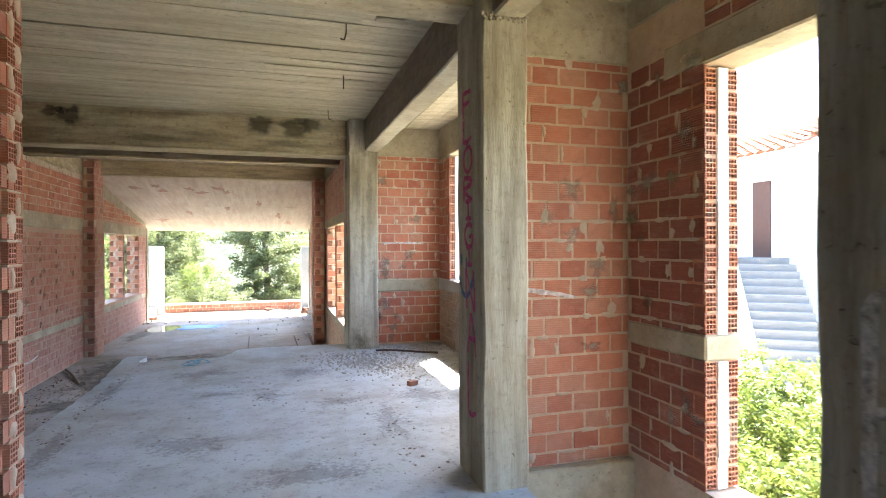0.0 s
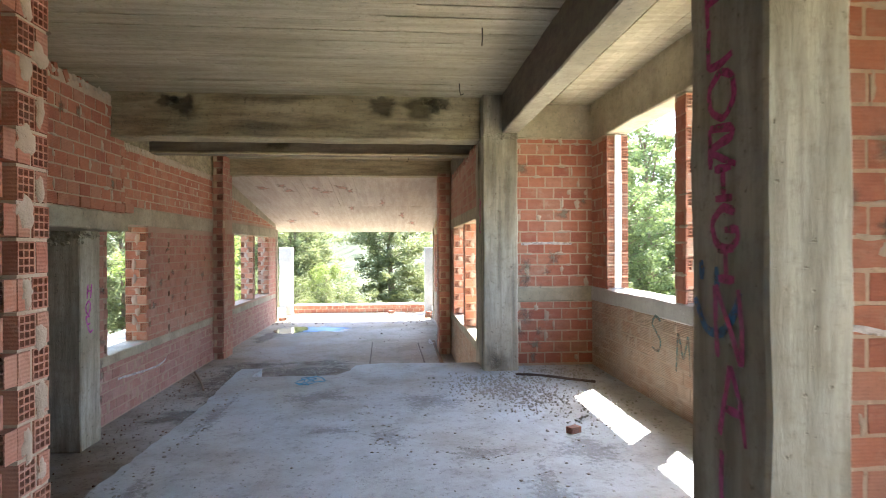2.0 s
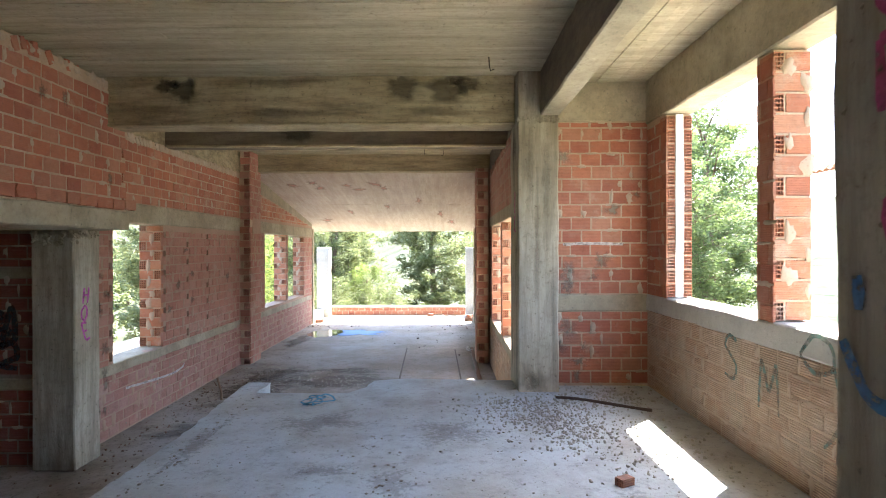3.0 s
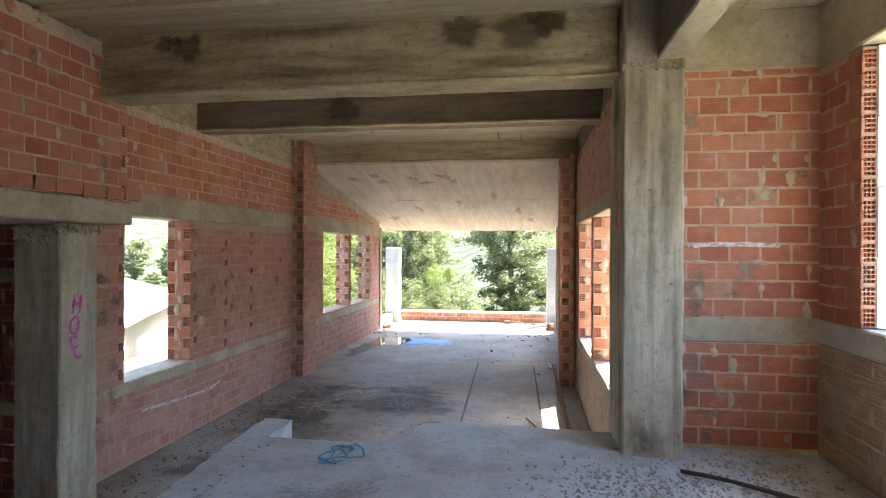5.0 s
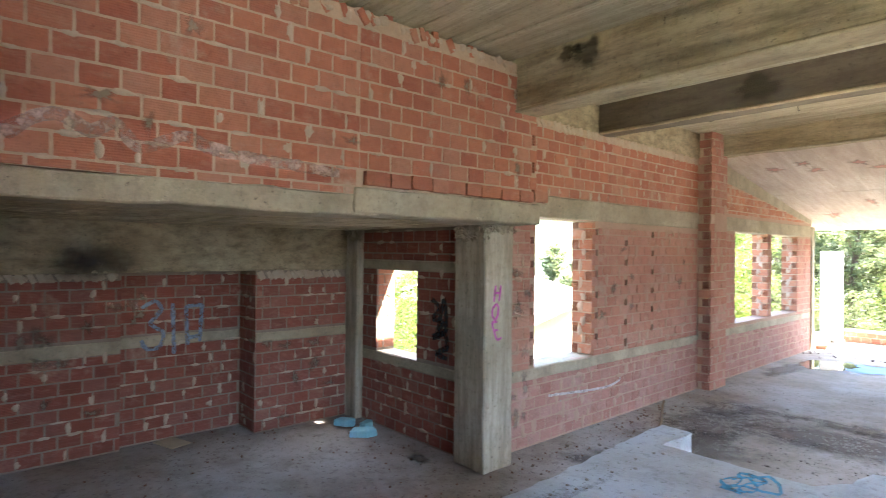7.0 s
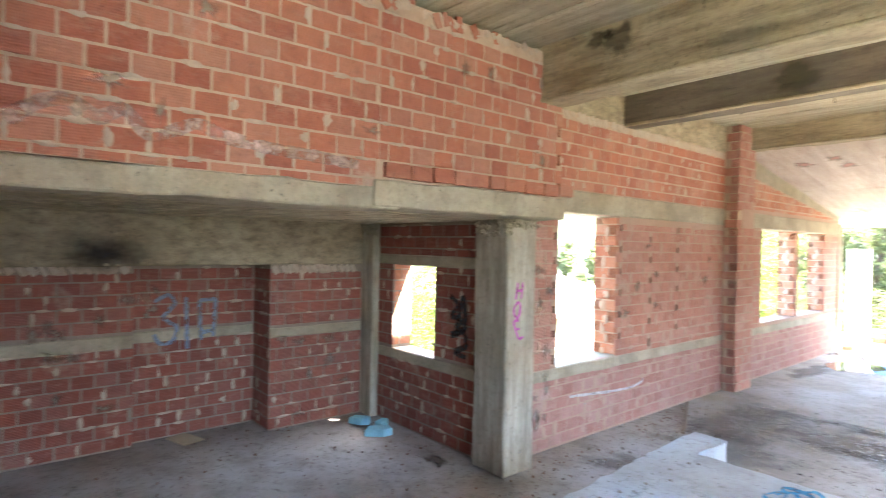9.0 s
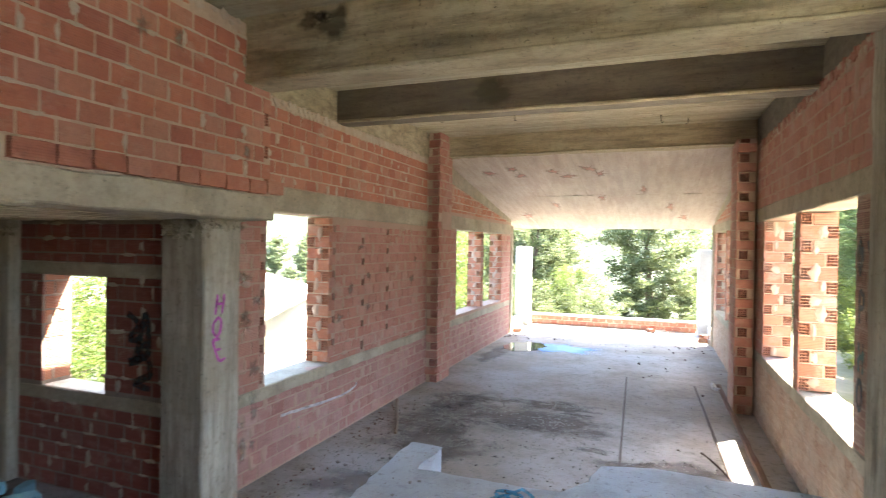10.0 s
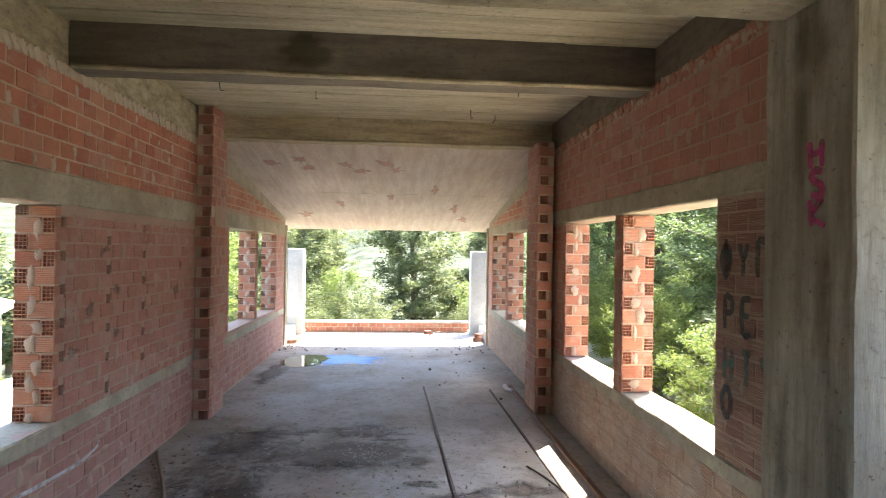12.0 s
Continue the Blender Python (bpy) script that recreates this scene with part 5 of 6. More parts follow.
def letters(text, size, step, down=False, aspect=1.0):
    out = []
    for i, ch in enumerate(text):
        for line in GLYPH.get(ch, ()):
            ox, oy = (0, -i * step) if down else (i * step, 0)
            out.append([(ox + x * size * aspect, oy + y * size) for x, y in line])
    return out


# the big pink word down the side of the front column, and the blue smile on it
word = []
for ch, zc, h in (("F", 2.22, 0.15), ("L", 2.07, 0.13), ("O", 1.89, 0.16), ("R", 1.715, 0.14), ("I", 1.59, 0.10), ("G", 1.44, 0.14), ("I", 1.32, 0.10), ("N", 1.12, 0.24), ("A", 0.86, 0.24), ("L", 0.55, 0.28)):
    word += [[(x * 0.26, zc - h / 2 + y * h) for x, y in line] for line in GLYPH[ch]]
graffiti("graffiti_word", word, 0.030, PINK, lambda u, v: (1.19, 3.20 - u * 0.92 - 0.05 * (2.3 - v), v), "pink sprayed letters running down the concrete column", "column_front", (-1, 0, 0))
graffiti("graffiti_smile", [((0.04, 0.20), (0.045, 0.13)), ((0.14, 0.18), (0.145, 0.11)), ((0.0, 0.06), (0.06, -0.03), (0.15, -0.05), (0.24, 0.02), (0.28, 0.10))], 0.036, BLUE,
         lambda u, v: (1.19, 3.28 - u, 1.13 + v), "blue sprayed smiling face on the concrete column", "column_front", (-1, 0, 0), 0.006)
graffiti("graffiti_tag", [[(x + 0.04 * math.sin(y * 9), y) for x, y in line] for line in letters("HOE", 0.155, 0.175, True, 0.85)], 0.026, MAGENTA, lambda u, v: (-3.26, 7.60 + u - v * 0.10, 0.84 + v), "magenta sprayed letters on the concrete column", "column_left", (1, 0, 0))
graffiti("graffiti_tag", letters("HSK", 0.13, 0.14, True, 1.1), 0.036, PINK, lambda u, v: (1.04, 7.72 - u + v * 0.05, 1.82 + v), "pink sprayed letters on the concrete column", "column_centre", (-1, 0, 0))
graffiti("graffiti_mark", letters("P", 0.40, 0.4, False, 0.5), 0.03, CHALK, lambda u, v: (1.19, 0.78 - u, 0.85 + v), "pale chalky letter on the concrete column", "column_near", (-1, 0, 0))
graffiti("graffiti_number", [((0.0, 0.46), (0.12, 0.53), (0.20, 0.44), (0.08, 0.30), (0.21, 0.20), (0.19, 0.04), (0.06, 0.02), (0.0, 0.12))] + [((0.31, 0.50), (0.33, -0.06)), ((0.45, 0.46), (0.47, 0.02)), ((0.62, 0.48), (0.60, 0.05)), ((0.45, 0.46), (0.62, 0.47)), ((0.47, 0.10), (0.60, 0.12))], 0.042, PALEB,
         lambda u, v: (-6.182, 5.25 + u, 0.21 + v), "pale blue sprayed figures on the dark brick wall")
graffiti("graffiti_scrawl", [((0, 0.5), (0.14, 0.42), (0.02, 0.3), (0.18, 0.28), (0.1, 0.12), (0.2, 0.5), (0.24, 0.2), (0.02, 0.1), (0.2, 0.16), (0.26, 0.02), (0.08, -0.06), (0.26, -0.1))], 0.06, BLACK,
         lambda u, v: (-4.16 + u, 7.588, 0.30 + v), "black sprayed scrawl on the dark brick wall")
graffiti("graffiti_scrawl", [[(x, y + (0.10 if i == 0 else 0.0)) for x, y in line] for i, line in enumerate(letters("SM", 0.31, 0.44, False, 1.0))] + [((0.86, 0.42), (0.96, 0.54), (1.10, 0.52), (1.14, 0.40), (1.0, 0.34), (0.86, 0.42)), ((1.14, 0.40), (1.20, 0.16), (1.06, -0.04))], 0.026, GREENB, lambda u, v: (2.354, 6.13 - u, 0.36 + v), "grey-green sprayed letters on the brick wall")
for text, z, y in (("0Y7", 1.27, 8.64), ("PE", 0.93, 8.60), ("HTY", 0.61, 8.60), ("O", 0.37, 8.62)):
    graffiti("graffiti_line", letters(text, 0.20, 0.18, False, 0.7), 0.042, GREENB if text in ("HTY",) else BLACK, lambda u, v, z=z, y=y: (WR - 0.012, y - u, z + v), "dark sprayed letters on the brick panel", category="graffiti")
graffiti("graffiti_loop", [[(0.09 * math.cos(a * 0.7) + 0.08 * math.sin(a * 1.7), 0.075 * math.sin(a * 0.7)) for a in range(22)]] + [((-0.1, 0.0), (0.1, 0.1), (0.32, 0.0), (0.05, -0.02), (-0.1, -0.08))], 0.018, SKYBLUE,
         lambda u, v: (-0.86 + u * 0.62, 7.16 + v * 2.1, 0.0045), "light blue sprayed loops on the concrete slab")
FADED = concrete("faded_paint", (0.66, 0.50, 0.43), (0.60, 0.43, 0.36), (0.50, 0.32, 0.25), amount=0.5)
ft = FADED.node_tree
link(ft, ramp(ft, noise_tex(ft, place(ft), 9, 8, 0.8), 0.36, 0.66), ft.nodes["Principled BSDF"].inputs["Alpha"])
for pts, put, lab in ((((0, 0), (0.2, -0.02), (0.5, -0.07)), lambda u, v: (1.52 + u, 3.322, 1.10 + v), "chalky white scrape on the brick wall"),
                      (((0, 0.02), (0.6, -0.03), (1.1, -0.06), (1.42, -0.03), (1.48, 0.02)), lambda u, v: (WL + 0.01, 8.73 + u, -0.30 + v), "chalky white scrape on the brick wall"),
                      (((0, 0), (0.10, 0.08), (0.21, 0.13), (0.30, 0.10), (0.37, 0.06), (0.47, 0.13), (0.55, 0.04), (0.62, 0.01), (0.81, 0.10), (0.95, 0.06), (1.14, 0.03), (1.5, 0.01), (1.85, -0.01)), lambda u, v: (-2.988, 3.90 + u, 1.86 + v), "faded wavy line sprayed on the red brick wall"),
                      (((0, 0), (0.25, 0.01), (0.6, 0.0)), lambda u, v: (1.52 + u, 7.70, 1.42 + v), "white mortar streak on the brick wall")):
    graffiti("scrape_mark", [pts], 0.075 if "wavy" in lab else 0.03, FADED if "wavy" in lab else CHALK, put, lab, category="wall mark")


graffiti("graffiti_mark", [((0, 0), (0.1, 0.4), (0.2, 0.05), (0.28, 0.45)), ((0.0, 0.7), (0.25, 0.8), (0.05, 1.0))], 0.03, PALEB, lambda u, v: (-3.26, 3.32 + u, -0.1 + v), "pale blue sprayed marks on the concrete column", "column_left_near", (1, 0, 0))

# damp stains and tide marks on the beams
def blotch(name, put, size, material, label, seed, n=40, on=None, axis=None, ragged=0.5):
    """A stain lying on a surface; the point attribute "cover" runs from nothing at its rim to full inside."""
    rnd = random.Random(seed)
    ring = []
    for i in range(n):
        a = 2 * math.pi * i / n
        r = 1 + ragged * noise.noise(Vector((math.cos(a) * 1.7, math.sin(a) * 1.7, seed * 3.1))) + rnd.uniform(-0.08, 0.08)
        ring.append((math.cos(a) * r * size[0], math.sin(a) * r * size[1]))
    steps = (1.0, 0.82, 0.64, 0.46, 0.28, 0.1)
    vs, cover = [], []
    for k in steps:
        for x, y in ring:
            c = Vector(put(x * k, y * k))
            if on:
                hit, at, _, _ = OBJ[on].ray_cast(c + Vector(axis) * 0.1, -Vector(axis), distance=0.3)
                c = (at if hit else c) + Vector(axis) * 0.0025
            vs.append(c)
            cover.append(1 - k)
    fs = [(r * n + i, r * n + (i + 1) % n, (r + 1) * n + (i + 1) % n, (r + 1) * n + i) for r in range(len(steps) - 1) for i in range(n)]
    fs.append(tuple((len(steps) - 1) * n + i for i in range(n)))
    me = mesh(name, vs, fs, material)
    me.attributes.new("cover", "FLOAT", "POINT").data.foreach_set("value", cover)
    return tagged(new(name, me), label, "stain", "", "")


def soft_edge(m, most, scale=6.0, lo=0.30, hi=0.62, grain=0.55):
    """Lets a stain thin out unevenly towards its rim."""
    t = m.node_tree
    at = t.nodes.new("ShaderNodeAttribute")
    at.attribute_name = "cover"
    n = noise_tex(t, place(t), scale, 8, 0.72)
    f = calc(t, "ADD", calc(t, "MULTIPLY", at.outputs["Fac"], 1.0), calc(t, "MULTIPLY", calc(t, "SUBTRACT", n, 0.5), grain * 2.4))
    rim = ramp(t, at.outputs["Fac"], 0.02, 0.45)
    link(t, calc(t, "MULTIPLY", calc(t, "MULTIPLY", ramp(t, f, lo, hi), rim), most), t.nodes["Principled BSDF"].inputs["Alpha"])
    return m


DAMP = soft_edge(concrete("damp_concrete", (0.12, 0.11, 0.075), (0.09, 0.08, 0.05), (0.05, 0.045, 0.03)), 0.6, 7.0, 0.05, 0.45, 0.42)
for x, z, w, h, sd in ((-0.09, 2.98, 0.22, 0.15, 1), (0.36, 2.96, 0.30, 0.17, 2), (0.55, 3.0, 0.16, 0.12, 3), (-2.24, 2.95, 0.17, 0.16, 4), (-2.42, 3.0, 0.15, 0.10, 5)):
    blotch("damp_stain", lambda u, v, x=x, z=z: (x + u, 7.60, z + v), (w, h), DAMP, "dark damp stain on the concrete beam", sd, on="beam_first", axis=(0, -1, 0))
for x, z, w, h, sd in ((-1.7, 2.97, 0.30, 0.16, 6),):
    blotch("damp_stain", lambda u, v, x=x, z=z: (x + u, 9.70, z + v), (w, h), DAMP, "dark damp stain on the concrete beam", sd, on="beam_second", axis=(0, -1, 0))
SOOT = soft_edge(concrete("soot_stain", (0.05, 0.045, 0.04), (0.07, 0.06, 0.05), (0.03, 0.03, 0.03)), 0.85, 5.0, 0.02, 0.85, 0.2)
blotch("soot_stain", lambda u, v: (-5.74, 4.70 + u, 1.18 + v), (0.5, 0.20), SOOT, "black soot stain on the niche beam", 7, on="niche_beam", axis=(1, 0, 0))
WET = floor_mat("damp_dirt", (0.17, 0.14, 0.11), (0.20, 0.165, 0.125), (0.09, 0.074, 0.058))
soft_edge(WET, 0.75, 3.4, 0.22, 0.75, 0.7)
for x, y, a, b, sd in ((-3.95, 7.28, 0.22, 0.13, 11), (-0.35, 10.05, 0.55, 0.22, 12), (-1.6, 10.9, 0.7, 0.10, 13), (-2.2, 11.9, 0.6, 0.16, 14), (-5.3, 7.25, 0.35, 0.2, 15), (-1.0, 11.6, 0.5, 0.07, 16), (-2.3, 9.9, 0.9, 0.9, 17), (-2.7, 11.6, 0.6, 0.9, 18), (-1.3, 11.9, 0.9, 0.4, 19), (-2.6, 8.7, 0.7, 0.6, 20), (-2.3, 7.0, 0.45, 0.9, 23), (-2.2, 5.0, 0.4, 1.0, 24), (-3.1, 15.2, 0.35, 1.4, 25), (-0.66, 10.38, 0.30, 0.14, 26), (-1.35, 11.1, 1.3, 0.9, 27), (-2.5, 10.9, 0.8, 1.5, 28), (0.2, 10.2, 0.5, 0.3, 29)):
    blotch("dirt_patch", lambda u, v, x=x, y=y: (x + u, y + v, LOW + 0.004), (a, b), WET, "dark damp dirt patch on the concrete floor", sd)

REDDUST = soft_edge(plain("red_brick_dust", (0.70, 0.40, 0.32), 0.9, vary=0.0, scale=9), 0.55, 9.0, 0.15, 0.75, 0.8)
rr = random.Random(71)
for x, y, w, h in ((-2.9, 13.9, 0.12, 0.1), (-2.45, 13.7, 0.1, 0.14), (-2.35, 14.1, 0.12, 0.12), (-1.75, 13.9, 0.1, 0.12), (-1.55, 14.2, 0.14, 0.1), (-1.15, 13.8, 0.12, 0.15), (-1.0, 14.1, 0.12, 0.12), (-1.1, 15.8, 0.07, 0.3), (-0.3, 15.2, 0.06, 0.2), (0.2, 16.6, 0.08, 0.3), (-2.1, 16.4, 0.08, 0.25), (-2.9, 17.4, 0.15, 0.2), (0.5, 17.6, 0.12, 0.2)):
    blotch("red_mark", lambda u, v, x=x, y=y: (x + u, y + v, roof_z(y + v) - 0.013), (w * 1.3, h * 1.6), REDDUST, "faint red brick dust mark on the concrete roof slab", rr.randrange(900), ragged=1.1)

PLASTER = soft_edge(concrete("thin_mortar_film", (0.50, 0.43, 0.34), (0.45, 0.36, 0.27), (0.28, 0.22, 0.16), amount=0.4), 0.5, 13.0, 0.10, 0.70, 0.75)
rp = random.Random(88)
for x0, x1, z0, z1, y, n in ((1.46, 1.72, 0.1, 2.5, 7.702, 13), (1.7, 2.3, 0.1, 2.5, 7.702, 5), (1.55, 2.4, 0.1, 2.5, 3.322, 9)):
    for i in range(n):
        x, z = rp.uniform(x0, x1), rp.uniform(z0, z1)
        blotch("mortar_film", lambda u, v, x=x, y=y, z=z: (x + u, y, z + v), (rp.uniform(0.05, 0.12), rp.uniform(0.05, 0.13)), PLASTER, "thin grey mortar film smeared on the brick wall", rp.randrange(900), ragged=0.9)
for px, a0, a1, z0, z1, n in ((-3.48, 7.95, 8.42, -0.7, 1.6, 20), (-3.48, 9.7, 12.3, 0.1, 1.6, 7), (-6.09, 4.2, 5.0, -0.6, 0.95, 9), (-6.19, 5.06, 5.3, 0.4, 1.0, 4), (-5.74, 6.4, 7.45, -0.7, 0.9, 7), (-2.988, 3.8, 7.8, 1.9, 2.9, 8), (2.428, 2.65, 3.28, 0.9, 2.5, 9), (2.428, 2.65, 3.28, 0.0, 0.7, 3)):
    for i in range(n):
        a, z = rp.uniform(a0, a1), rp.uniform(z0, z1)
        blotch("mortar_film", lambda u, v, px=px, a=a, z=z: (px, a + u, z + v), (rp.uniform(0.05, 0.13), rp.uniform(0.04, 0.12)), PLASTER, "thin grey mortar film smeared on the brick wall", rp.randrange(900), ragged=0.9)
SCUFF = soft_edge(floor_mat("slab_scuff", (0.20, 0.19, 0.175), (0.24, 0.22, 0.19), (0.10, 0.095, 0.085)), 0.28, 26.0, 0.38, 0.70, 1.25)
for x, y, a, b in ((0.0, 5.35, 0.25, 0.3), (-0.45, 5.55, 0.3, 0.16), (0.62, 5.0, 0.35, 0.2), (0.95, 4.3, 0.25, 0.7), (-1.4, 6.0, 0.14, 0.9), (-1.4, 4.4, 0.16, 0.8), (0.3, 3.4, 0.5, 0.3), (-0.5, 4.2, 0.5, 0.35), (1.4, 5.0, 0.4, 0.5), (-0.7, 6.5, 0.5, 0.3), (0.4, 6.3, 0.5, 0.4), (-0.4, 2.6, 0.5, 0.4)):
    blotch("scuff_mark", lambda u, v, x=x, y=y: (x + u, y + v, 0.004), (a, b), SCUFF, "dark scuffed and pitted patch on the concrete slab", rp.randrange(900), ragged=0.9)
STREAK = soft_edge(concrete("rusty_run_stain", (0.22, 0.175, 0.10), (0.17, 0.14, 0.085), (0.09, 0.075, 0.05)), 0.34, 6.0, 0.10, 0.75, 0.6)
for x, z, w, h in ((1.16, 2.2, 0.06, 0.55), (1.31, 2.05, 0.07, 0.6), (1.22, 1.3, 0.05, 0.7), (1.38, 0.9, 0.04, 0.7), (1.12, 0.15, 0.10, 0.22), (1.25, 0.1, 0.14, 0.16)):
    blotch("run_stain", lambda u, v, x=x, z=z: (x + u, 7.46, z + v), (w, h), STREAK, "brown run stain down the concrete column", rp.randrange(900), on="column_centre", axis=(0, -1, 0))
for y, z, w, h in ((7.55, 0.5, 0.08, 0.6), (7.8, 2.2, 0.10, 0.6), (7.65, 1.2, 0.08, 0.5), (7.9, 0.4, 0.08, 0.5), (7.7, 2.4, 0.2, 0.2)):
    blotch("run_stain", lambda u, v, y=y, z=z: (1.04, y + u, z + v), (w, h), STREAK, "brown run stain down the concrete column", rp.randrange(900), on="column_centre", axis=(-1, 0, 0))
for x, z, w, h in ((-2.6, 2.75, 0.7, 0.10), (-1.2, 2.72, 0.9, 0.07), (0.3, 2.73, 0.6, 0.08), (-1.5, 3.03, 0.8, 0.05)):
    blotch("run_stain", lambda u, v, x=x, z=z: (x + u, 7.60, z + v), (w, h), STREAK, "brown run stain along the concrete beam", rp.randrange(900), on="beam_first", axis=(0, -1, 0))

# puddle on the terrace end of the hall, with a bluish wet rim
wm, wt, wp = nodes("puddle_water")
wp.inputs["Base Color"].default_value, wp.inputs["Roughness"].default_value, wp.inputs["IOR"].default_value = (0.05, 0.055, 0.05, 1), 0.02, 1.33
wp.inputs["Specular IOR Level"].default_value = 0.8
wetm, wett, wetp = nodes("wet_floor")
wetp.inputs["Roughness"].default_value = 0.5
wv = place(wett)
link(wett, blend(wett, noise_tex(wett, wv, 2.0), (0.03, 0.17, 0.52), (0.10, 0.30, 0.58)), wetp.inputs["Base Color"])
wetp.inputs["Specular IOR Level"].default_value = 0.4
soft_edge(wetm, 0.85, 1.3, 0.0, 0.70, 0.2)
bump(wett, wetp, noise_tex(wett, wv, 25), 0.12, 0.003)
blotch("blue_spill", lambda u, v: (-2.0 + u, 16.35 + v, LOW + 0.006), (1.25, 0.80), wetm, "blue paint spilled on the concrete floor", 21, 60)
blotch("puddle", lambda u, v: (-2.72 + u, 16.2 + v, LOW + 0.009), (0.40, 0.50), wm, "shallow puddle of still water on the floor", 22, 60)

# loose things


def loose_brick(x, y, z, turn, tilt=0.0, label="broken hollow clay brick lying on the slab", size=1.0):
    """A hollow brick: long faces, and holed ends."""
    root = tagged(new("loose_brick"), label, "brick")
    body = new("body", mesh("body", [(sx * 0.095, sy * 0.06, sz * 0.045) for sx, sy, sz in ((-1, -1, -1), (1, -1, -1), (1, 1, -1), (-1, 1, -1), (-1, -1, 1), (1, -1, 1), (1, 1, 1), (-1, 1, 1))], [BOXF[0], BOXF[1], BOXF[2], BOXF[4]], BRICKG))
    body.parent = root
    for sign in (1, -1):
        e = new("holed_end", HOLES[BRICK.name])
        e.parent = root
        e.matrix_basis = basis("x", sign, 0, sign * 0.096, 0, 0.12, 0.05, 0.09, 0.05)
    root.matrix_basis = Matrix.Translation((x, y, z + 0.046 * size)) @ Euler((tilt, 0, turn)).to_matrix().to_4x4() @ Matrix.Scale(size, 4)
    return root


loose_brick(1.39, 5.36, 0, 0.5, size=0.5)
for x, y, a in ((-3.36, 18.25, 0.3), (-3.30, 18.5, 1.2), (1.0, 18.6, 0.2), (1.05, 18.85, 1.4)):
    loose_brick(x, y, LOW, a, label="loose hollow clay brick at the terrace edge")
loose_brick(1.04, 18.62, LOW + 0.092, 0.9, label="loose hollow clay brick on another brick")

STONE = plain("rubble_stone", (0.40, 0.38, 0.34), 0.95, vary=0.45, scale=14, strength=0.6)
WOOD = plain("weathered_wood", (0.24, 0.17, 0.11), 0.85, vary=0.45, scale=16, strength=0.6)
RUST = plain("rusty_steel", (0.09, 0.06, 0.045), 0.7, 0.4, 0.4, 30)
BROWN = plain("reddish_dirt", (0.20, 0.12, 0.08), 0.95, vary=0.4, scale=9, strength=0.6)


def rubble(name, spots, count, z, lo, hi, material, label, seed):
    """Many small broken stones on the floor."""
    rnd = random.Random(seed)
    vs, fs = [], []
    for _ in range(count):
        cx, cy, sx, sy = rnd.choice(spots)
        x, y = rnd.gauss(cx, sx), rnd.gauss(cy, sy)
        s = lo + (hi - lo) * rnd.random() ** 2.6
        rot = Euler((rnd.uniform(0, 6), rnd.uniform(0, 6), rnd.uniform(0, 6))).to_matrix()
        k = len(vs)
        for v in ((1, 1, 1), (-1, -1, 1), (-1, 1, -1), (1, -1, -1), (1.1, 0.2, -0.6), (-0.3, 0.9, 0.9), (-0.9, -0.5, -0.7), (0.5, -0.9, 0.8)):
            p = rot @ Vector((v[0] * s * rnd.uniform(0.6, 1.1), v[1] * s * rnd.uniform(0.6, 1.1), v[2] * s * rnd.uniform(0.4, 0.8)))
            vs.append((x + p.x, y + p.y, z + s * 0.35 + p.z))
        b = bmesh.new()
        for v in vs[k:]:
            b.verts.new(v)
        res = bmesh.ops.convex_hull(b, input=b.verts[:])
        b.verts.index_update()
        fs += [tuple(k + v.index for v in f.verts) for f in b.faces]
        b.free()
    return tagged(new(name, mesh(name, vs, fs, material)), label, "rubble", "", "stuff")


rubble("rubble_heap", [(1.5, 6.7, 0.28, 0.35), (1.7, 6.0, 0.25, 0.35), (1.2, 7.1, 0.3, 0.2), (1.9, 7.3, 0.2, 0.2), (0.9, 6.9, 0.25, 0.2), (1.25, 6.3, 0.16, 0.25), (1.05, 6.6, 0.2, 0.2)], 3600, 0.0, 0.002, 0.0135, STONE, "grey broken stones heaped on the concrete slab", 1)
rubble("scattered_grit", [(0.3, 5.0, 1.0, 1.6), (1.6, 5.2, 0.5, 1.2), (-0.6, 6.6, 0.8, 0.8), (0.8, 3.9, 0.4, 0.3), (0.0, 2.5, 0.9, 1.0), (-1.5, 5.5, 0.15, 1.4)], 380, 0.0, 0.002, 0.007, STONE, "scattered grit and crumbs on the slab", 2)
rubble("floor_debris", [(-1.4, 11.2, 0.4, 0.3), (-1.2, 10.6, 0.35, 0.25), (-2.2, 10.6, 0.6, 0.5), (-0.2, 9.7, 0.35, 0.3), (0.4, 9.6, 0.4, 0.2), (-2.9, 9.0, 0.3, 0.8), (-1.6, 12.5, 0.9, 0.8), (0.0, 12.5, 0.8, 1.2), (-1.3, 11.2, 0.12, 0.15), (-1.25, 11.15, 0.2, 0.1), (-0.3, 10.1, 0.2, 0.25), (0.35, 10.2, 0.2, 0.25)], 1500, LOW, 0.003, 0.014, STONE, "broken stones and grit on the low floor", 3)
rubble("wall_foot_dirt", [(-3.2, 8.7, 0.12, 0.8), (-3.2, 10.5, 0.12, 1.0), (-2.4, 7.4, 0.4, 0.6), (-4.5, 6.8, 0.8, 0.5), (-5.5, 5.6, 0.4, 0.8)], 600, LOW, 0.003, 0.014, BROWN, "brown dirt and crumbs along the wall foot", 4)
rubble("terrace_scraps", [(-3.2, 17.7, 0.2, 0.3), (-2.6, 17.5, 0.6, 0.2), (-0.4, 16.9, 0.4, 0.2), (0.6, 17.5, 0.4, 0.4), (0.2, 15.2, 0.8, 0.9)], 110, LOW, 0.006, 0.03, RUST, "small dark scraps on the floor", 5)


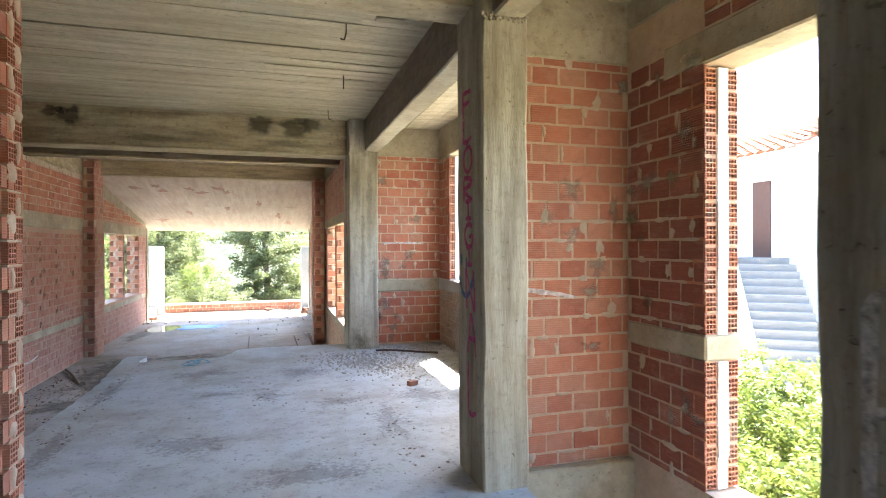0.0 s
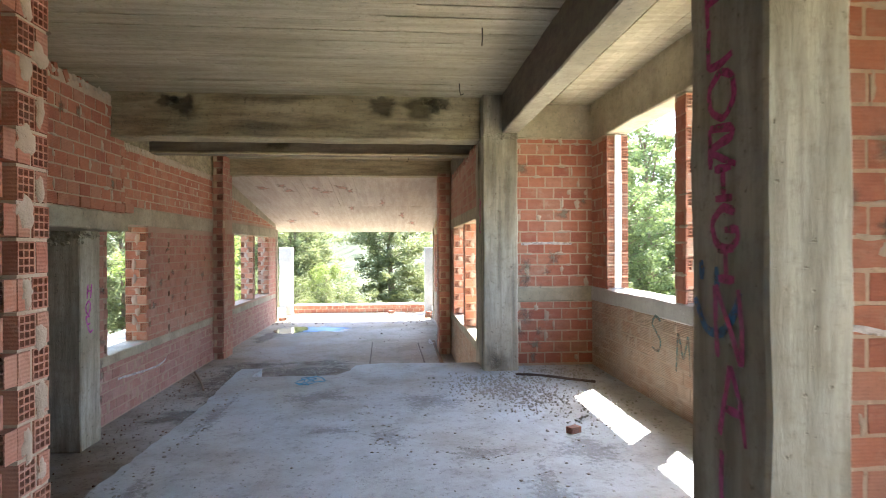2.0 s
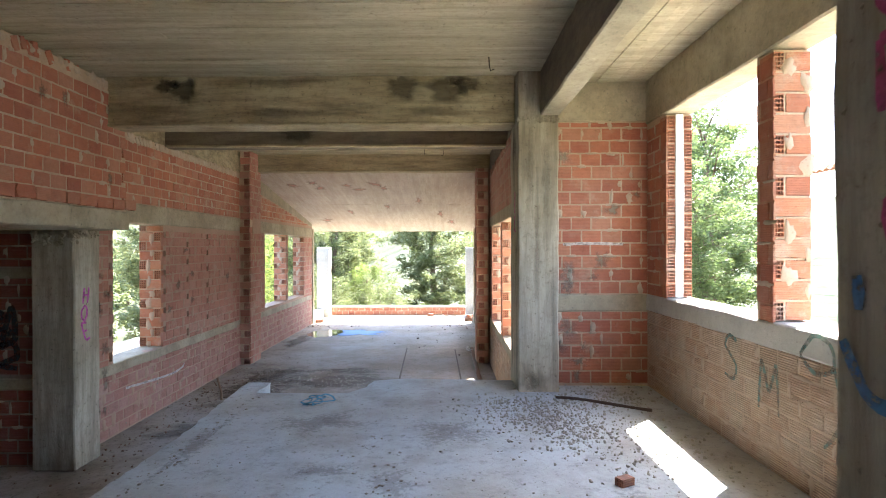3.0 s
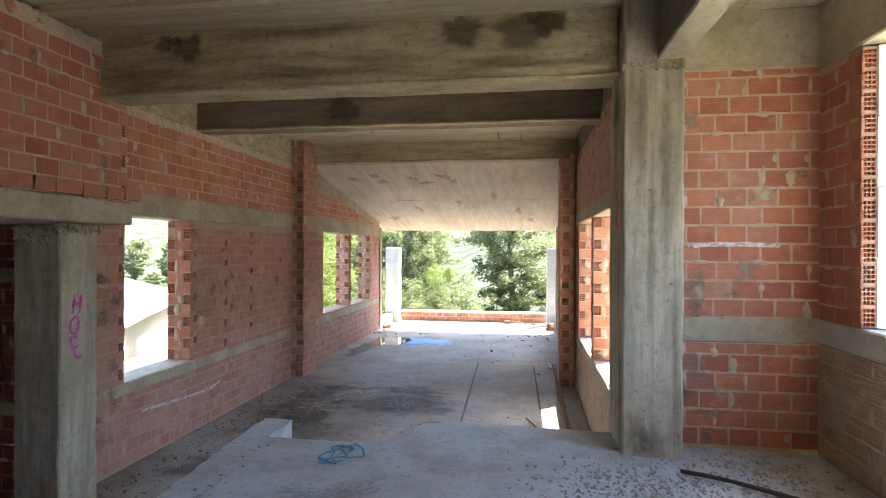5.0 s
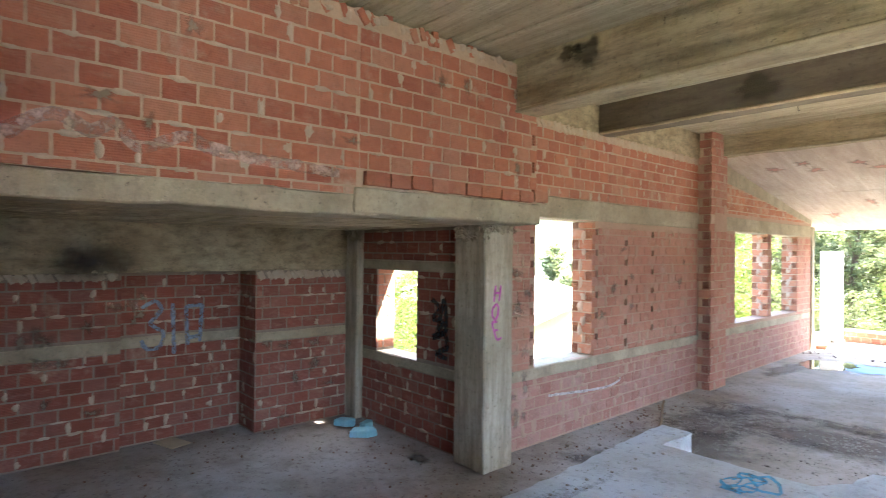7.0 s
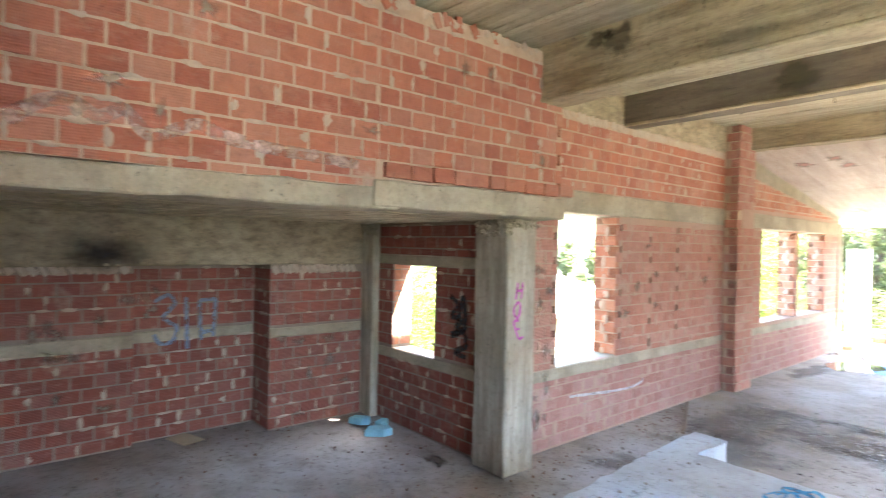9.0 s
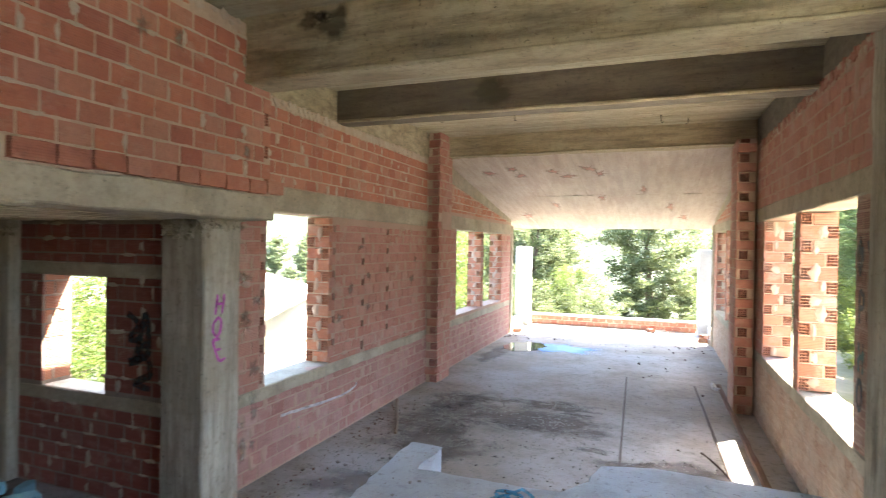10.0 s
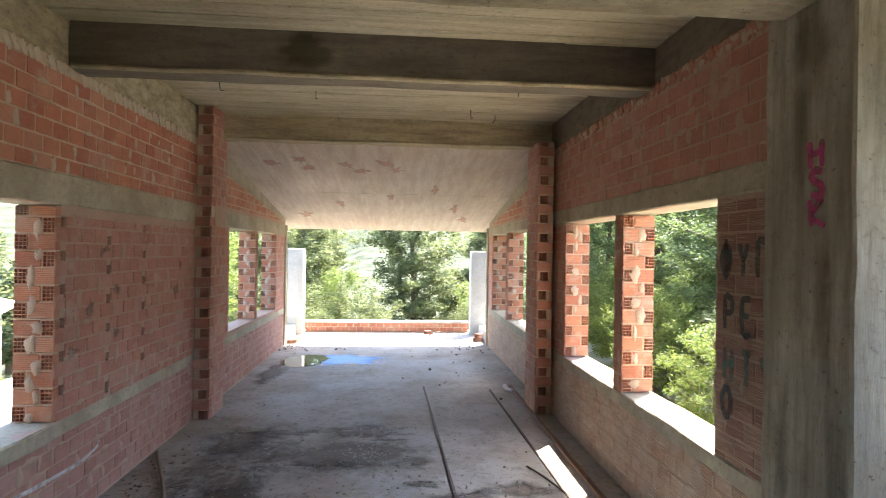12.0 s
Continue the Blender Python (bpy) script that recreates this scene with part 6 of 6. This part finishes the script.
def rod(name, a, b, r, material, label, category, sides=7, bend=0.0):
    cu = bmesh.new()
    a, b = Vector(a), Vector(b)
    d = (b - a).normalized()
    u = d.orthogonal().normalized()
    w = d.cross(u)
    n = 6
    rings = []
    for i in range(n + 1):
        k = i / n
        c = a + (b - a) * k + u * bend * math.sin(math.pi * k) + w * bend * 0.5 * math.sin(2.2 * math.pi * k)
        rr = r * (1 + 0.12 * math.sin(i * 2.3))
        rings.append([cu.verts.new(c + (u * math.cos(t * 6.2832 / sides) + w * math.sin(t * 6.2832 / sides)) * rr) for t in range(sides)])
    for p, q in zip(rings, rings[1:]):
        for i in range(sides):
            cu.faces.new((p[i], p[(i + 1) % sides], q[(i + 1) % sides], q[i]))
    cu.faces.new(rings[0][::-1])
    cu.faces.new(rings[-1])
    me = bpy.data.meshes.new(name)
    cu.to_mesh(me)
    cu.free()
    me.materials.append(material)
    return tagged(new(name, me), label, category)


rod("wooden_stick", (-2.86, 10.02, LOW + 0.012), (-3.44, 11.28, LOW + 0.02), 0.017, WOOD, "weathered wooden stick lying beside the brick wall", "stick", bend=0.02)
rod("steel_rod", (1.35, 7.20, 0.02), (2.05, 6.72, 0.035), 0.013, RUST, "rusty steel rod lying on the rubble", "rod", bend=0.015)
rod("steel_rod", (0.62, 10.05, LOW + 0.012), (0.40, 10.75, LOW + 0.012), 0.010, RUST, "thin rusty rod lying on the floor", "rod", bend=0.01)
for xa, ya, xb, yb in ((-0.38, 9.5, -0.50, 14.08), (0.62, 9.6, 0.53, 13.88)):
    rod("floor_rail", (xa, ya, LOW + 0.006), (xb, yb, LOW + 0.006), 0.016, RUST, "dark steel strip set in the floor", "rail", sides=4)
cast("floor_kerb", 0.86, 8.1, LOW, 0.93, 14.1, LOW + 0.035, BROWN, "low reddish kerb strip along the wall", "kerb", kind="", seed=41, wob=0.008)
rod("pale_rag", (0.80, 14.05, LOW + 0.03), (0.86, 13.75, LOW + 0.02), 0.035, CHALK, "crumpled white rag on the floor", "rag", bend=0.03)

FOAM = plain("blue_foam", (0.30, 0.62, 0.70), 0.8, vary=0.2, scale=30)
for i, (x, y, a, s) in enumerate(((-5.37, 7.28, 0.5, 0.8), (-4.92, 7.24, 0.9, 0.95), (-5.12, 7.42, 1.9, 0.6))):
    bm = bmesh.new()
    pts = [(-0.16, -0.08), (0.06, -0.10), (0.17, -0.02), (0.12, 0.10), (-0.13, 0.09)]
    lowv = [bm.verts.new((px * s, py * s, 0)) for px, py in pts]
    upv = [bm.verts.new((px * s * 0.95, py * s * 0.95, 0.075 + 0.02 * px)) for px, py in pts]
    bm.faces.new(lowv[::-1])
    bm.faces.new(upv)
    for j in range(5):
        bm.faces.new((lowv[j], lowv[(j + 1) % 5], upv[(j + 1) % 5], upv[j]))
    bmesh.ops.bevel(bm, geom=bm.edges[:], offset=0.008, segments=2, affect="EDGES")
    me = bpy.data.meshes.new("foam_scrap")
    bm.to_mesh(me)
    bm.free()
    me.materials.append(FOAM)
    ob = tagged(new("foam_scrap", me), "broken light blue foam scrap on the niche floor", "foam scrap", "foam scraps in the niche")
    ob.location, ob.rotation_euler = (x, y, LOW + 0.002), (0, 0, a)
# thin pale beige rectangle on the niche floor
SHEETM = plain("cardboard", (0.52, 0.44, 0.30), 0.9, vary=0.2, scale=10)
ob = boxes("cardboard_sheet", [(-0.17, -0.11, 0, 0.17, 0.11, 0.012)], SHEETM, label="flat pale beige rectangle on the floor", category="cardboard", soft=0.003)
ob.location, ob.rotation_euler = (-6.0, 5.52, LOW + 0.003), (0, 0, 0.3)

# hooks of wire left in the ceilings
WIRE = plain("rusty_wire", (0.06, 0.045, 0.035), 0.7, 0.5, 0.3, 40)


def hook(x, y, z, drop, turn):
    cu = bpy.data.curves.new("ceiling_wire", "CURVE")
    cu.dimensions, cu.bevel_depth, cu.bevel_resolution = "3D", 0.005, 1
    sp = cu.splines.new("POLY")
    pts = [(0, 0, 0.03), (0.004, 0, -drop * 0.6), (0.015, 0.01, -drop), (0.05, 0.02, -drop * 0.86)]
    sp.points.add(len(pts) - 1)
    for p, q in zip(sp.points, pts):
        p.co = (*q, 1)
    ob = new("ceiling_wire", cu)
    cu.materials.append(WIRE)
    ob.location, ob.rotation_euler = (x, y, z), (0, 0, turn)
    tagged(ob, "short rusty wire hook hanging from the ceiling", "wire", "ceiling wires")


for x, y, z, d, a in ((0.73, 7.06, 3.085, 0.12, 0), (0.75, 5.6, 3.085, 0.13, 1), (0.62, 4.3, 3.085, 0.12, 2), (-0.05, 12.2, 3.19, 0.10, 0.5), (-0.3, 10.6, 3.19, 0.10, 2), (0.35, 11.2, 3.19, 0.08, 1),
                      (-2.9, 11.4, 3.19, 0.09, 0), (-1.9, 11.6, 3.19, 0.08, 1), (0.3, 12.4, 3.19, 0.10, 2), (-2.6, 5.5, 3.085, 0.08, 2)):
    hook(x, y, z, d, a)
rod("cable", (-0.15, 19.3, LOW + 0.012), (0.65, 19.5, LOW + 0.012), 0.014, RUST, "dark cable lying on the terrace", "cable", bend=0.12)
loose_brick(-0.15, 19.75, LOW, 0.2, label="pale broken brick on the terrace")


# crumbs of mortar and dirt over the slab and the low floor
def crumbs(name, spots, z, material, label, seed):
    rnd = random.Random(seed)
    vs, fs = [], []
    for cx, cy, rx, ry, count, big in spots:
        for _ in range(count):
            x, y = cx + rnd.gauss(0, rx), cy + rnd.gauss(0, ry)
            r = big * (0.18 + 0.6 * rnd.random() ** 3)
            k, n = len(vs), 6
            for up, grow in ((0.0, 1.0), (0.5, 0.85)):
                for i in range(n):
                    a = 2 * math.pi * i / n
                    f = r * grow * rnd.uniform(0.65, 1.2)
                    vs.append((x + f * math.cos(a), y + f * math.sin(a), z + up * r * rnd.uniform(0.6, 1.2)))
            for i in range(n):
                j = (i + 1) % n
                fs.append((k + i, k + j, k + n + j, k + n + i))
            fs.append(tuple(k + n + i for i in range(n)))
    tagged(new(name, mesh(name, vs, fs, material)), label, "debris", "", "stuff")


CRUMB = concrete("crumbled_mortar", (0.34, 0.31, 0.27), (0.24, 0.20, 0.16), (0.10, 0.08, 0.07))
DIRTC = concrete("dirt_crumbs", (0.20, 0.17, 0.14), (0.14, 0.11, 0.09), (0.06, 0.05, 0.04))
crumbs("slab_crumbs", ((0.2, 5.2, 0.7, 0.9, 60, 0.014), (0.0, 5.35, 0.10, 0.22, 60, 0.018), (0.62, 5.0, 0.16, 0.10, 50, 0.016), (0.95, 4.2, 0.12, 0.6, 110, 0.018), (-1.45, 5.6, 0.07, 0.9, 120, 0.018), (-0.4, 4.4, 0.6, 0.5, 40, 0.010), (-0.2, 6.1, 0.06, 0.25, 40, 0.014), (0.9, 6.3, 0.35, 0.4, 160, 0.018)), 0.0, CRUMB, "small crumbs of mortar and dirt on the slab", 41)
crumbs("floor_crumbs", ((-2.6, 10.0, 0.5, 1.2, 320, 0.034), (-1.3, 10.3, 0.7, 0.8, 220, 0.026), (-2.2, 7.0, 0.25, 1.2, 160, 0.02), (-0.6, 11.8, 0.7, 1.0, 120, 0.014), (-3.05, 14.5, 0.2, 1.5, 120, 0.02)), LOW, DIRTC, "small dark crumbs of mortar and dirt on the floor", 42)

# ---- bricks of the walls ----
lay_pieces()
